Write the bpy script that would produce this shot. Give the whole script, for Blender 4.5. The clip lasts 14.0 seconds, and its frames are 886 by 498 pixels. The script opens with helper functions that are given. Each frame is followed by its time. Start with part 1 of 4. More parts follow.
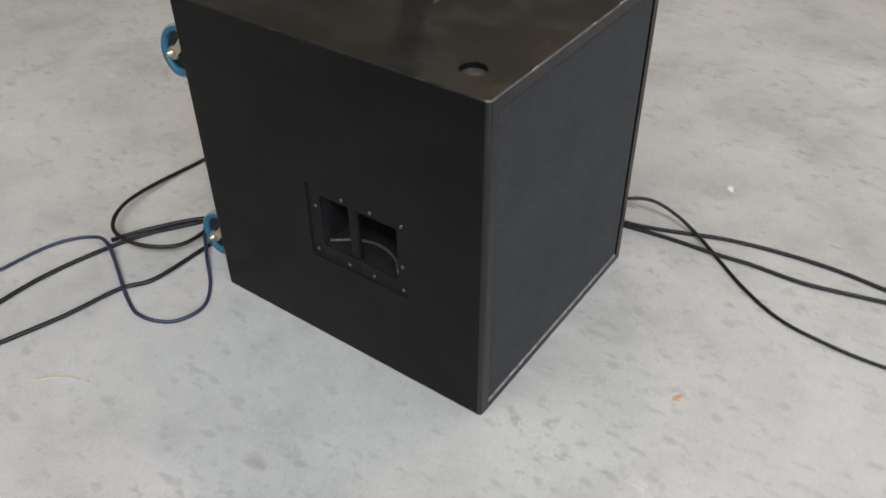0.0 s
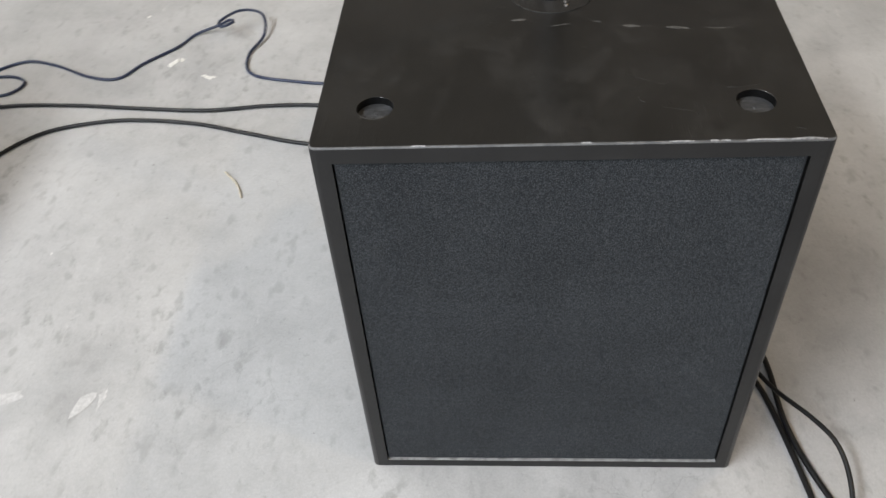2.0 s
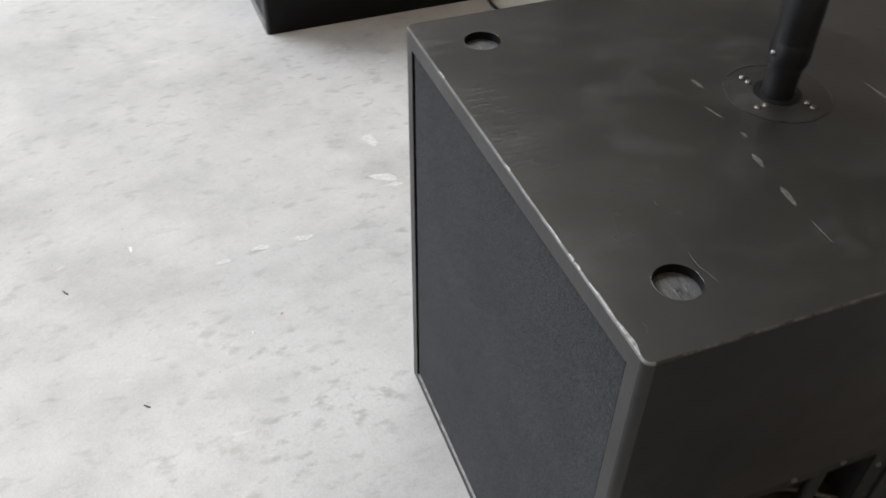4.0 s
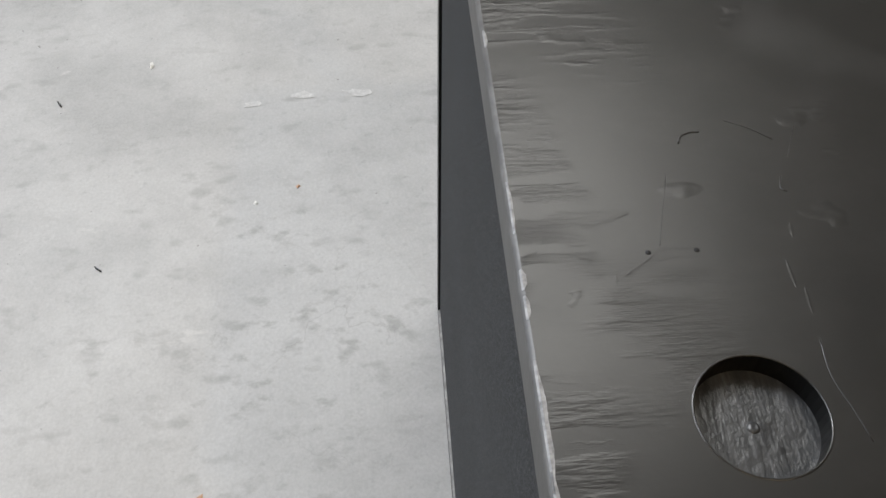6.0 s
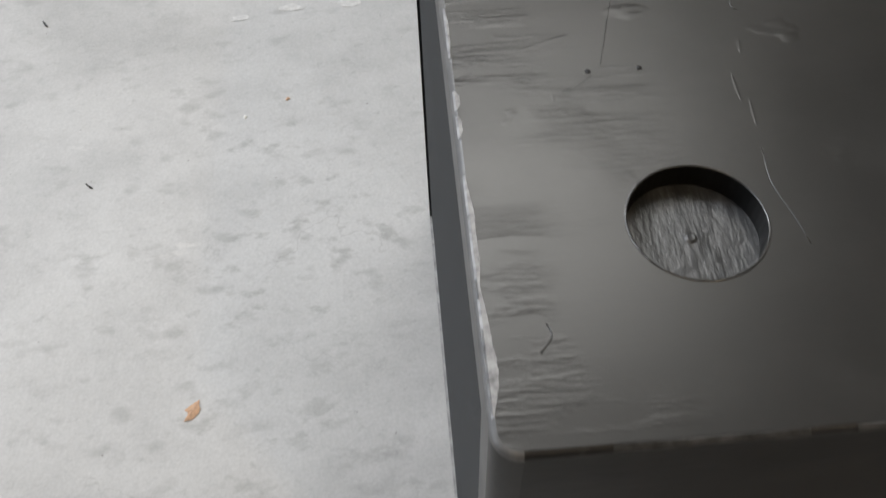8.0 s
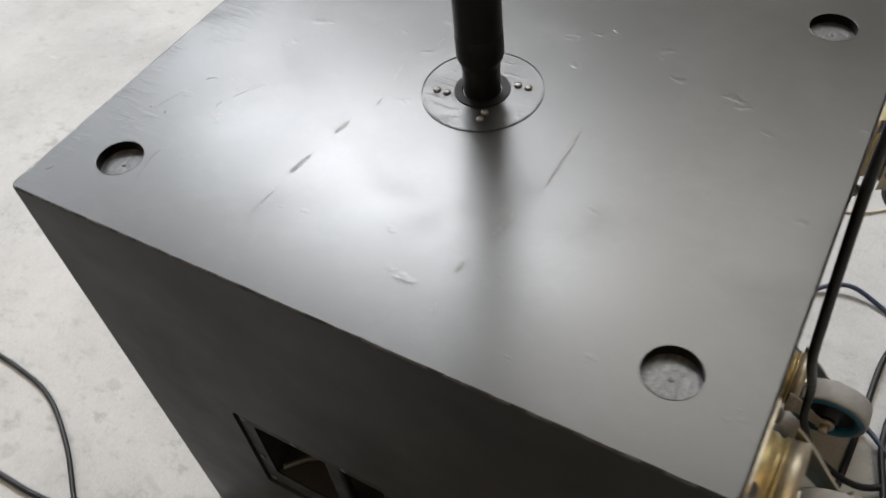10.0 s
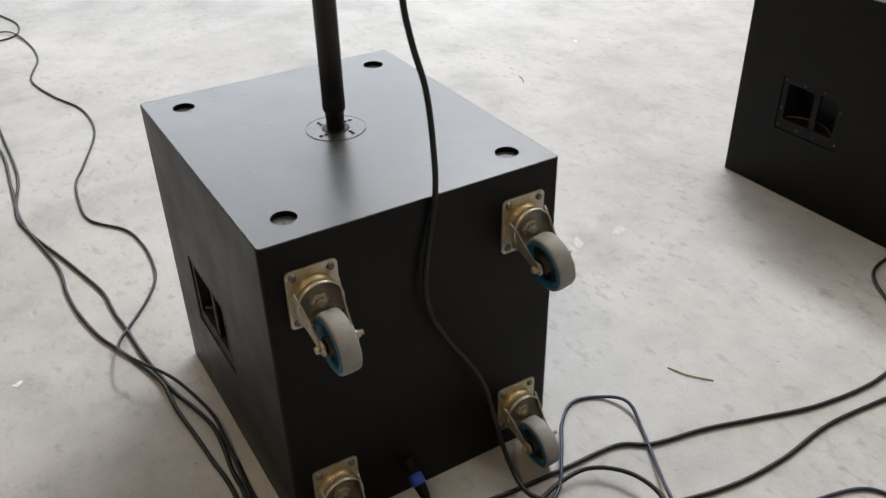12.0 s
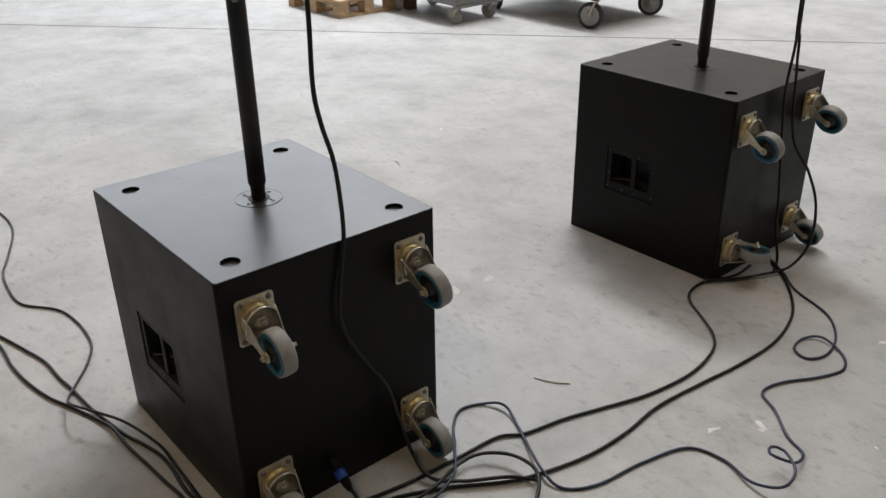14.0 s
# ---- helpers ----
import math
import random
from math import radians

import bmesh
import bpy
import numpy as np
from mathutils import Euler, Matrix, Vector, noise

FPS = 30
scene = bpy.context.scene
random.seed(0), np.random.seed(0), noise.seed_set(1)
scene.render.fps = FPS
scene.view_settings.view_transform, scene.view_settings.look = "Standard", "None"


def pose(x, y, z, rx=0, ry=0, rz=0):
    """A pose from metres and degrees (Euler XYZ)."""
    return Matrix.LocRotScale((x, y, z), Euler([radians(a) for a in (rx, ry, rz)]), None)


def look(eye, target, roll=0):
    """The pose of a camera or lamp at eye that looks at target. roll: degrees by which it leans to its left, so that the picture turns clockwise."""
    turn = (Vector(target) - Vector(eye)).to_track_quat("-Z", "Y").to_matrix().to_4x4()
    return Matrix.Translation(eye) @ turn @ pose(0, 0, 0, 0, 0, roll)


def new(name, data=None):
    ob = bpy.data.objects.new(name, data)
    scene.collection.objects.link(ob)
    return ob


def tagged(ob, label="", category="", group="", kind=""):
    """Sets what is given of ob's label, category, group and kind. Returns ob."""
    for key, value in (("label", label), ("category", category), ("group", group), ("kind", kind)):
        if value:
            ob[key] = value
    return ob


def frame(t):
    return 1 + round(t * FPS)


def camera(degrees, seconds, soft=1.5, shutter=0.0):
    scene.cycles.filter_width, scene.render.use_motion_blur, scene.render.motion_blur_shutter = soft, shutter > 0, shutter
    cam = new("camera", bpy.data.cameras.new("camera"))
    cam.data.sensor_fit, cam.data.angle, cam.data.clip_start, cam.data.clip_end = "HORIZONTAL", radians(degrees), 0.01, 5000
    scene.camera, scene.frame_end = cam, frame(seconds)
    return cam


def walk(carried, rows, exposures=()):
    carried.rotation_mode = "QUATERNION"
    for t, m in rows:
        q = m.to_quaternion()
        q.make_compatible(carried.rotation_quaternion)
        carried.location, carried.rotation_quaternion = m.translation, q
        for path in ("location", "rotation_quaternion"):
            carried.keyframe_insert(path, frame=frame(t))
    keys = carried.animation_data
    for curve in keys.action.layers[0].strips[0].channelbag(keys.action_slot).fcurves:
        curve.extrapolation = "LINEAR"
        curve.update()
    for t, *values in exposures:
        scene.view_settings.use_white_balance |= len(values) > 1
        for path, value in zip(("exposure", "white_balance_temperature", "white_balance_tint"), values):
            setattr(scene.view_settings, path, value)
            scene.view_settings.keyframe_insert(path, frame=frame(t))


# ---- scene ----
cam = camera(54.6, 14.0, 1.5, 0.25)
PATH = [
    (0, (-0.869, -0.547, 1.228), (0.388, 0.361, -0.034), -0.6),
    (0.5, (-0.581, -0.647, 1.24), (0.478, 0.512, 0.001), -2.1),
    (1, (-0.305, -0.709, 1.221), (0.392, 0.659, -0.062), -2.9),
    (1.5, (-0.046, -0.701, 1.219), (0.215, 0.683, -0.2), -3.6),
    (2, (0.211, -0.733, 1.222), (0.07, 0.681, -0.186), -4.6),
    (2.5, (0.46, -0.713, 1.214), (-0.155, 0.603, -0.16), -5.9),
    (3, (0.698, -0.565, 1.198), (-0.203, 0.571, -0.18), -1.2),
    (3.5, (0.876, -0.444, 1.199), (-0.288, 0.43, -0.173), -0.2),
    (4, (0.894, -0.296, 1.151), (-0.478, 0.235, -0.204), 0.7),
    (4.2, (0.866, -0.237, 1.124), (-0.551, 0.167, -0.228), 0.6),
    (6.3, (0.603, -0.036, 0.879), (-0.611, 0.054, -0.707), 0.4),
    (6.5, (0.603, -0.031, 0.873), (-0.611, 0.059, -0.714), 0.4),
    (7, (0.605, -0.021, 0.869), (-0.569, 0.056, -0.748), -0.9),
    (7.5, (0.617, -0.018, 0.862), (-0.538, 0.045, -0.769), -1.7),
    (8, (0.639, -0.016, 0.866), (-0.473, 0.035, -0.796), -2.4),
    (8.5, (0.712, 0.023, 0.93), (-0.31, 0.039, -0.789), -3.9),
    (9, (0.763, 0.189, 1.032), (-0.321, 0.163, -0.648), -4.3),
    (9.2, (0.797, 0.279, 1.075), (-0.327, 0.104, -0.57), -6.4),
    (11.3, (0.837, 1.333, 1.207), (0.003, 0.029, -0.06), -3.3),
    (11.5, (0.851, 1.459, 1.23), (0.012, 0.088, 0.04), -2.9),
    (12, (0.869, 1.709, 1.336), (0.011, 0.265, 0.25), -1.2),
    (12.5, (0.887, 1.896, 1.381), (0.067, 0.403, 0.331), -1.6),
    (13, (0.994, 1.979, 1.418), (0.003, 0.569, 0.403), 0.9),
    (13.5, (1.129, 2.02, 1.449), (-0.002, 0.687, 0.478), -0.3),
    (14, (1.163, 2.075, 1.467), (0.017, 0.705, 0.567), -0.8),
]
walk(cam, [(t, look(eye, target, roll)) for t, eye, target, roll in PATH],
     [(0, -0.20, 6400, 10.8), (0.5, 0.12, 6350, 10.8), (1, 0.16, 6320, 10.8), (2, 0.06, 6350, 10.8), (4, 0.06, 6350, 10.8), (6.5, -0.28, 6320, 10.6), (8, -0.26, 6320, 10.6),
      (9.2, -0.18, 6450, 10.6), (11.4, 0.02, 6550, 11.3), (12.5, -0.40, 6550, 11.3), (14, -0.56, 6550, 11.3)])
# ---- world and light: daylight from a high window band and a roof light ----
world = bpy.data.worlds.new("sky")
scene.world = world
world.use_nodes = True
wn = world.node_tree
sky = wn.nodes.new("ShaderNodeTexSky")
sky.sky_type, sky.sun_disc, sky.sun_elevation, sky.sun_rotation = "NISHITA", False, radians(40), radians(150)
wn.links.new(sky.outputs["Color"], wn.nodes["Background"].inputs["Color"])
wn.nodes["Background"].inputs["Strength"].default_value = 0.08


def area_lamp(name, m, sx, sy, watts, colour):
    d = bpy.data.lights.new(name, "AREA")
    d.shape, d.size, d.size_y, d.energy, d.color = "RECTANGLE", sx, sy, watts, colour
    ob = new(name, d)
    ob.matrix_world = m
    return ob


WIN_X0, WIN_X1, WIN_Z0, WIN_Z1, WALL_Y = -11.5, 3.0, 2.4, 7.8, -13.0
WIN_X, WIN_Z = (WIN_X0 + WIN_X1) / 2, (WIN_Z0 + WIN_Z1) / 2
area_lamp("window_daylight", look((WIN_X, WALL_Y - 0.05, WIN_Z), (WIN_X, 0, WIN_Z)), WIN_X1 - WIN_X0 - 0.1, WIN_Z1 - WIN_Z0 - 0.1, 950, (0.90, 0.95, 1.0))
ROOF_LIGHT = (-7.4, -1.8, -3.1, 2.8)
ROOF_KEY = (-6.10, -7.30, -4.60, -1.90)
area_lamp("roof_daylight", look((-5.35, -4.6, 7.95), (-5.35, -4.601, 0)), 1.4, 5.3, 1020, (0.94, 0.97, 1.0))
area_lamp("roof_daylight_dim", look((-5.25, 0.5, 7.95), (-5.25, 0.499, 0)), 4.2, 4.4, 350, (1.0, 0.965, 0.88))
area_lamp("roof_daylight_far", look((-4.5, -9.5, 7.95), (-4.5, -9.501, 0)), 8.9, 3.9, 520, (0.92, 0.96, 1.0))


# ---- materials ----
def material(name, base, rough, metal=0.0):
    m = bpy.data.materials.new(name)
    m.use_nodes = True
    b = m.node_tree.nodes["Principled BSDF"]
    b.inputs["Base Color"].default_value = (*base, 1)
    b.inputs["Roughness"].default_value = rough
    b.inputs["Metallic"].default_value = metal
    return m, m.node_tree, b


def noise_tex(nt, scale, detail=4.0, rough=0.55, stretch=None, kind="Object"):
    tc = nt.nodes.new("ShaderNodeTexCoord")
    n = nt.nodes.new("ShaderNodeTexNoise")
    n.inputs["Scale"].default_value, n.inputs["Detail"].default_value, n.inputs["Roughness"].default_value = scale, detail, rough
    src = tc.outputs[kind]
    if stretch:
        mp = nt.nodes.new("ShaderNodeMapping")
        mp.inputs["Scale"].default_value = stretch[:3]
        if len(stretch) > 3:
            mp.inputs["Rotation"].default_value = (0, 0, radians(stretch[3]))
        nt.links.new(src, mp.inputs["Vector"])
        src = mp.outputs["Vector"]
    nt.links.new(src, n.inputs["Vector"])
    return n.outputs["Fac"]


def ramp(nt, fac, *stops):
    r = nt.nodes.new("ShaderNodeValToRGB")
    e = r.color_ramp.elements
    while len(e) < len(stops):
        e.new(0.5)
    for el, (p, c) in zip(e, stops):
        el.position = p
        el.color = (c, c, c, 1) if isinstance(c, (int, float)) else (*c, 1)
    nt.links.new(fac, r.inputs["Fac"])
    return r.outputs["Color"]


def mix(nt, fac, a, b, mode="MIX"):
    m = nt.nodes.new("ShaderNodeMix")
    m.data_type, m.blend_type = "RGBA", mode
    for k, v in ((0, fac), (6, a), (7, b)):
        if isinstance(v, (int, float)):
            m.inputs[k].default_value = v if k == 0 else (v, v, v, 1)
        elif isinstance(v, tuple):
            m.inputs[k].default_value = (*v, 1)
        else:
            nt.links.new(v, m.inputs[k])
    return m.outputs[2]


def bump(nt, b, layers):
    last = None
    for h, strength, dist in layers:
        n = nt.nodes.new("ShaderNodeBump")
        n.inputs["Strength"].default_value, n.inputs["Distance"].default_value = strength, dist
        nt.links.new(h, n.inputs["Height"])
        if last:
            nt.links.new(last, n.inputs["Normal"])
        last = n.outputs["Normal"]
    nt.links.new(last, b.inputs["Normal"])


def concrete_material():
    m, nt, b = material("polished_concrete", (0.5, 0.49, 0.47), 0.4)
    big = ramp(nt, noise_tex(nt, 0.9, 5, 0.6), (0.3, (0.42, 0.418, 0.412)), (0.5, (0.49, 0.488, 0.482)), (0.72, (0.55, 0.548, 0.542)))
    mid = ramp(nt, noise_tex(nt, 5.0, 7, 0.65), (0.34, 0.86), (0.5, 0.98), (0.7, 1.05))
    blot = ramp(nt, noise_tex(nt, 26.0, 6, 0.65, (1, 0.7, 1, 20)), (0.26, 0.60), (0.37, 0.94), (0.6, 1.02))
    spots = ramp(nt, noise_tex(nt, 70.0, 3, 0.6, (1, 0.75, 1, 50)), (0.29, 0.70), (0.39, 1.0), (0.7, 1.02))
    fine = ramp(nt, noise_tex(nt, 260.0, 3, 0.6), (0.3, 0.93), (0.7, 1.05))
    c = mix(nt, 1.0, big, mid, "MULTIPLY")
    c = mix(nt, 0.42, c, blot, "MULTIPLY")
    c = mix(nt, 0.35, c, spots, "MULTIPLY")
    cloud = ramp(nt, noise_tex(nt, 2.4, 6, 0.6, (1, 0.8, 1, 35)), (0.34, 0.84), (0.50, 1.0), (0.66, 1.06))
    c = mix(nt, 1.0, c, cloud, "MULTIPLY")
    c = mix(nt, 1.0, c, fine, "MULTIPLY")
    gravel = ramp(nt, noise_tex(nt, 120.0, 4, 0.7), (0.3, 0.88), (0.5, 1.0), (0.72, 1.07))
    c = mix(nt, 0.45, c, gravel, "MULTIPLY")
    smudge = ramp(nt, noise_tex(nt, 30.0, 2.5, 0.5, (1, 0.55, 1, 15)), (0.60, 0.0), (0.72, 1.0))
    c = mix(nt, mix(nt, 1.0, smudge, 0.40, "MULTIPLY"), c, (0.27, 0.265, 0.258))
    tc, warp, cell = nt.nodes.new("ShaderNodeTexCoord"), nt.nodes.new("ShaderNodeTexNoise"), nt.nodes.new("ShaderNodeTexVoronoi")
    warp.inputs["Scale"].default_value, warp.inputs["Detail"].default_value = 14.0, 5.0
    nt.links.new(tc.outputs["Object"], warp.inputs["Vector"])
    cell.feature = "DISTANCE_TO_EDGE"
    cell.inputs["Scale"].default_value = 7.0
    nt.links.new(mix(nt, 0.12, tc.outputs["Object"], warp.outputs["Color"]), cell.inputs["Vector"])
    hair = ramp(nt, cell.outputs["Distance"], (0.0, 1.0), (0.010, 0.0))
    where = ramp(nt, noise_tex(nt, 3.5, 4), (0.52, 0.0), (0.64, 1.0))
    c = mix(nt, mix(nt, 1.0, mix(nt, 1.0, hair, where, "MULTIPLY"), 0.30, "MULTIPLY"), c, (0.20, 0.19, 0.18))
    # clusters of small dark stains
    cluster = ramp(nt, noise_tex(nt, 2.3, 4, 0.6, (1, 1, 1, 0)), (0.47, 0.0), (0.60, 1.0))
    stain = ramp(nt, noise_tex(nt, 34.0, 5, 0.6, (1, 0.6, 1, 40)), (0.55, 0.0), (0.66, 1.0))
    c = mix(nt, mix(nt, 1.0, mix(nt, 1.0, stain, cluster, "MULTIPLY"), 0.46, "MULTIPLY"), c, (0.24, 0.235, 0.225))
    # pale scuffs and dark grains
    scuff = ramp(nt, noise_tex(nt, 13.0, 6, 0.7, (1, 0.35, 1, 65)), (0.65, 0.0), (0.74, 1.0))
    c = mix(nt, mix(nt, 1.0, scuff, 0.65, "MULTIPLY"), c, (0.68, 0.67, 0.65))
    grain = ramp(nt, noise_tex(nt, 75.0, 2, 0.5), (0.74, 0.0), (0.78, 1.0))
    c = mix(nt, mix(nt, 1.0, grain, 0.6, "MULTIPLY"), c, (0.16, 0.15, 0.14))
    nt.links.new(c, b.inputs["Base Color"])
    nt.links.new(ramp(nt, noise_tex(nt, 3.0, 5), (0.3, 0.42), (0.7, 0.6)), b.inputs["Roughness"])
    b.inputs["Specular IOR Level"].default_value = 0.22
    bump(nt, b, [(noise_tex(nt, 30.0, 5), 0.12, 0.004), (noise_tex(nt, 300.0, 3), 0.15, 0.0006)])
    return m


def cabinet_material(name, base, worn=0.0, gloss=(0.5, 0.26, 0.44), dusty=0.1):
    """gloss: specular level, and the roughness between which it varies."""
    m, nt, b = material(name, base, 0.38)
    b.inputs["Specular IOR Level"].default_value = gloss[0]
    v = ramp(nt, noise_tex(nt, 6.0, 1.5, 0.4), (0.2, tuple(x * 0.8 for x in base)), (0.7, tuple(x * 1.25 for x in base)))
    dust = ramp(nt, noise_tex(nt, 10.0, 7, 0.68, (1, 0.7, 1, 25)), (0.44, 0.0), (0.76, 1.0))
    c = mix(nt, mix(nt, 1.0, dust, dusty, "MULTIPLY"), v, (0.16, 0.155, 0.15))
    if worn:
        w = ramp(nt, noise_tex(nt, 48.0, 6, 0.7), (0.60 - 0.22 * worn, 0.0), (0.86 - 0.16 * worn, 1.0))
        c = mix(nt, mix(nt, 1.0, w, 0.2 + 0.4 * worn, "MULTIPLY"), c, (0.26, 0.255, 0.25))
    nt.links.new(c, b.inputs["Base Color"])
    nt.links.new(ramp(nt, noise_tex(nt, 7.0, 5, 0.6), (0.3, gloss[1]), (0.7, gloss[2])), b.inputs["Roughness"])
    # rolled-on paint: drag marks along the depth near the front, fine orange peel
    tc, sep = nt.nodes.new("ShaderNodeTexCoord"), nt.nodes.new("ShaderNodeSeparateXYZ")
    nt.links.new(tc.outputs["Object"], sep.inputs[0])
    front = ramp(nt, sep.outputs["Y"], (0.02, 1.0), (0.12, 0.0))
    drag = ramp(nt, noise_tex(nt, 55.0, 5, 0.6, (2.2, 0.28, 1, 4)), (0.36, 0.0), (0.70, 1.0))
    bump(nt, b, [(mix(nt, 1.0, drag, front, "MULTIPLY"), 0.07, 0.0014), (noise_tex(nt, 500.0, 1, 0.4), 0.03, 0.0005)])
    return m


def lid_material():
    """Brushed-on satin black, lightened for the light on the lid: smears of dull film, drag marks at the front edge
    and scattered dents.
    """
    m, nt, b = material("satin_black_lid_lit", (0.0125, 0.0119, 0.0108), 0.25)
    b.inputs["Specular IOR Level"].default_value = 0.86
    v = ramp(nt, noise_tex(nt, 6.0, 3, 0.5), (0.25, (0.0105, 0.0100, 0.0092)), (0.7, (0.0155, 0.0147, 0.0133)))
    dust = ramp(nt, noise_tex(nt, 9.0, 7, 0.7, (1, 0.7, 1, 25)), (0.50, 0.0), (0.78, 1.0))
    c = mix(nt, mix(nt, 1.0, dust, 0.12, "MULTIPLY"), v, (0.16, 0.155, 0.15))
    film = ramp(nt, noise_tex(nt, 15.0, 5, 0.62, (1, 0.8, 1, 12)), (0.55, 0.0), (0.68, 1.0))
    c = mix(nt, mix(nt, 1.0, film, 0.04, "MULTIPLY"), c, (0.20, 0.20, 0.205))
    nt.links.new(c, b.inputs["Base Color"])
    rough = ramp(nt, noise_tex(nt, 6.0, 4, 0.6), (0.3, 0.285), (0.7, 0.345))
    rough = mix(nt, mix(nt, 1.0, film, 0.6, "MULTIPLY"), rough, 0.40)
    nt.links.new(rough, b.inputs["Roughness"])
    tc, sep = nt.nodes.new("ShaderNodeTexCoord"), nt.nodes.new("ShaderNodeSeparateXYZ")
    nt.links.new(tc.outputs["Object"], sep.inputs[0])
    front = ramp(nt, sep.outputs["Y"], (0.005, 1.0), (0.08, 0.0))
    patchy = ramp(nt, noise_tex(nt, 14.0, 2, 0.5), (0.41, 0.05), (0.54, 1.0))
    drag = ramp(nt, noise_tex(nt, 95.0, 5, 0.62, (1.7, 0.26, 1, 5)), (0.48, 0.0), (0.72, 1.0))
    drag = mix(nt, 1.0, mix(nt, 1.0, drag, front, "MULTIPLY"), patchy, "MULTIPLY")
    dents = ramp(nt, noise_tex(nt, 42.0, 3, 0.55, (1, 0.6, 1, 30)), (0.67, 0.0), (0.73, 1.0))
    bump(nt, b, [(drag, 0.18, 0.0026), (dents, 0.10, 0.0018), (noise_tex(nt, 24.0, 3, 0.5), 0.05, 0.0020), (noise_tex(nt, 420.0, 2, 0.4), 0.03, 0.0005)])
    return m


def cloth_material():
    m, nt, b = material("grille_foam", (0.035, 0.037, 0.04), 0.95)
    c = ramp(nt, noise_tex(nt, 1000.0, 3, 0.65), (0.34, (0.0090, 0.0101, 0.0113)), (0.52, (0.0260, 0.0282, 0.0308)), (0.68, (0.092, 0.098, 0.103)))
    soft = ramp(nt, noise_tex(nt, 7.0, 4), (0.3, 0.85), (0.7, 1.12))
    nt.links.new(mix(nt, 1.0, c, soft, "MULTIPLY"), b.inputs["Base Color"])
    b.inputs["Sheen Weight"].default_value, b.inputs["Sheen Roughness"].default_value = 0.05, 0.5
    b.inputs["Specular IOR Level"].default_value = 0.1
    bump(nt, b, [(noise_tex(nt, 700.0, 3, 0.7), 0.5, 0.0010)])
    return m


def plain_material(name, base, rough, metal=0.0, vary=0.25, scale=60.0, relief=0.1):
    m, nt, b = material(name, base, rough, metal)
    v = ramp(nt, noise_tex(nt, scale, 5, 0.65), (0.3, tuple(x * (1 - vary) for x in base)), (0.7, tuple(min(1, x * (1 + vary)) for x in base)))
    nt.links.new(v, b.inputs["Base Color"])
    nt.links.new(ramp(nt, noise_tex(nt, scale * 0.6, 4), (0.3, max(0.05, rough - 0.08)), (0.7, min(1, rough + 0.1))), b.inputs["Roughness"])
    bump(nt, b, [(noise_tex(nt, scale * 4, 3), relief, 0.0008)])
    return m


def wood_material(name, base, scale=30.0):
    m, nt, b = material(name, base, 0.75)
    g = ramp(nt, noise_tex(nt, scale, 6, 0.65, (1, 0.08, 1)), (0.3, tuple(x * 0.62 for x in base)), (0.7, tuple(x * 1.2 for x in base)))
    nt.links.new(g, b.inputs["Base Color"])
    bump(nt, b, [(noise_tex(nt, scale * 2, 5, 0.6, (1, 0.08, 1)), 0.4, 0.002)])
    return m


def recess_material():
    m, nt, b = material("recess_film", (0.02, 0.02, 0.021), 0.40)
    b.inputs["Specular IOR Level"].default_value = 0.9
    wrinkle = noise_tex(nt, 330.0, 4, 0.62, (0.20, 1, 1, 8))
    g = ramp(nt, wrinkle, (0.32, (0.020, 0.021, 0.023)), (0.50, (0.038, 0.040, 0.043)), (0.70, (0.085, 0.088, 0.094)))
    nt.links.new(g, b.inputs["Base Color"])
    bump(nt, b, [(wrinkle, 0.34, 0.0016), (noise_tex(nt, 90.0, 4, 0.6), 0.4, 0.003)])
    return m


CONCRETE = concrete_material()
# One cabinet black, split: side shade and lid brightness are put into base colours.
CABINET = cabinet_material("matt_black_side_shaded", (0.0032, 0.0032, 0.0032), 0, (0.18, 0.34, 0.48), 0.02)
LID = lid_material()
FRAME = cabinet_material("satin_black_front_frame", (0.006, 0.006, 0.0062), 0, (0.45, 0.32, 0.45), 0.05)
EDGE = cabinet_material("worn_cabinet_edge", (0.010, 0.010, 0.0105), 0.35, (0.4, 0.3, 0.5))
EDGE_BARE = cabinet_material("bare_front_edge", (0.075, 0.075, 0.075), 0.7, (0.5, 0.32, 0.48))
FOAM = cloth_material()
RECESS = recess_material()
INNER = plain_material("handle_inside_black", (0.008, 0.008, 0.009), 0.55)
STEEL_BLACK = plain_material("black_steel", (0.005, 0.005, 0.0055), 0.5, 0.0, 0.2, 50)
STEEL_BLACK.node_tree.nodes["Principled BSDF"].inputs["Specular IOR Level"].default_value = 0.2
SCREW = plain_material("screw_steel", (0.20, 0.19, 0.18), 0.4, 0.9)
SCREW_DARK = plain_material("dark_screw_steel", (0.12, 0.12, 0.12), 0.45, 0.7)
ZINC = plain_material("zinc_plated_steel", (0.56, 0.51, 0.41), 0.42, 0.85, 0.18, 70)
BRASSY = plain_material("yellow_passivated_steel", (0.62, 0.51, 0.27), 0.42, 0.8, 0.25, 60)
TYRE = plain_material("grey_rubber_tyre", (0.31, 0.305, 0.295), 0.6, 0, 0.15, 40)
BLUE = plain_material("blue_wheel_rim", (0.022, 0.13, 0.22), 0.45, 0, 0.25, 40)
HUB = plain_material("black_wheel_hub", (0.012, 0.013, 0.015), 0.5)
POLE = plain_material("black_pole_paint", (0.008, 0.008, 0.009), 0.36, 0, 0.2, 30)
CABLE = plain_material("black_cable_rubber", (0.0075, 0.0075, 0.008), 0.45, 0, 0.25, 50)
CABLE.node_tree.nodes["Principled BSDF"].inputs["Specular IOR Level"].default_value = 0.35
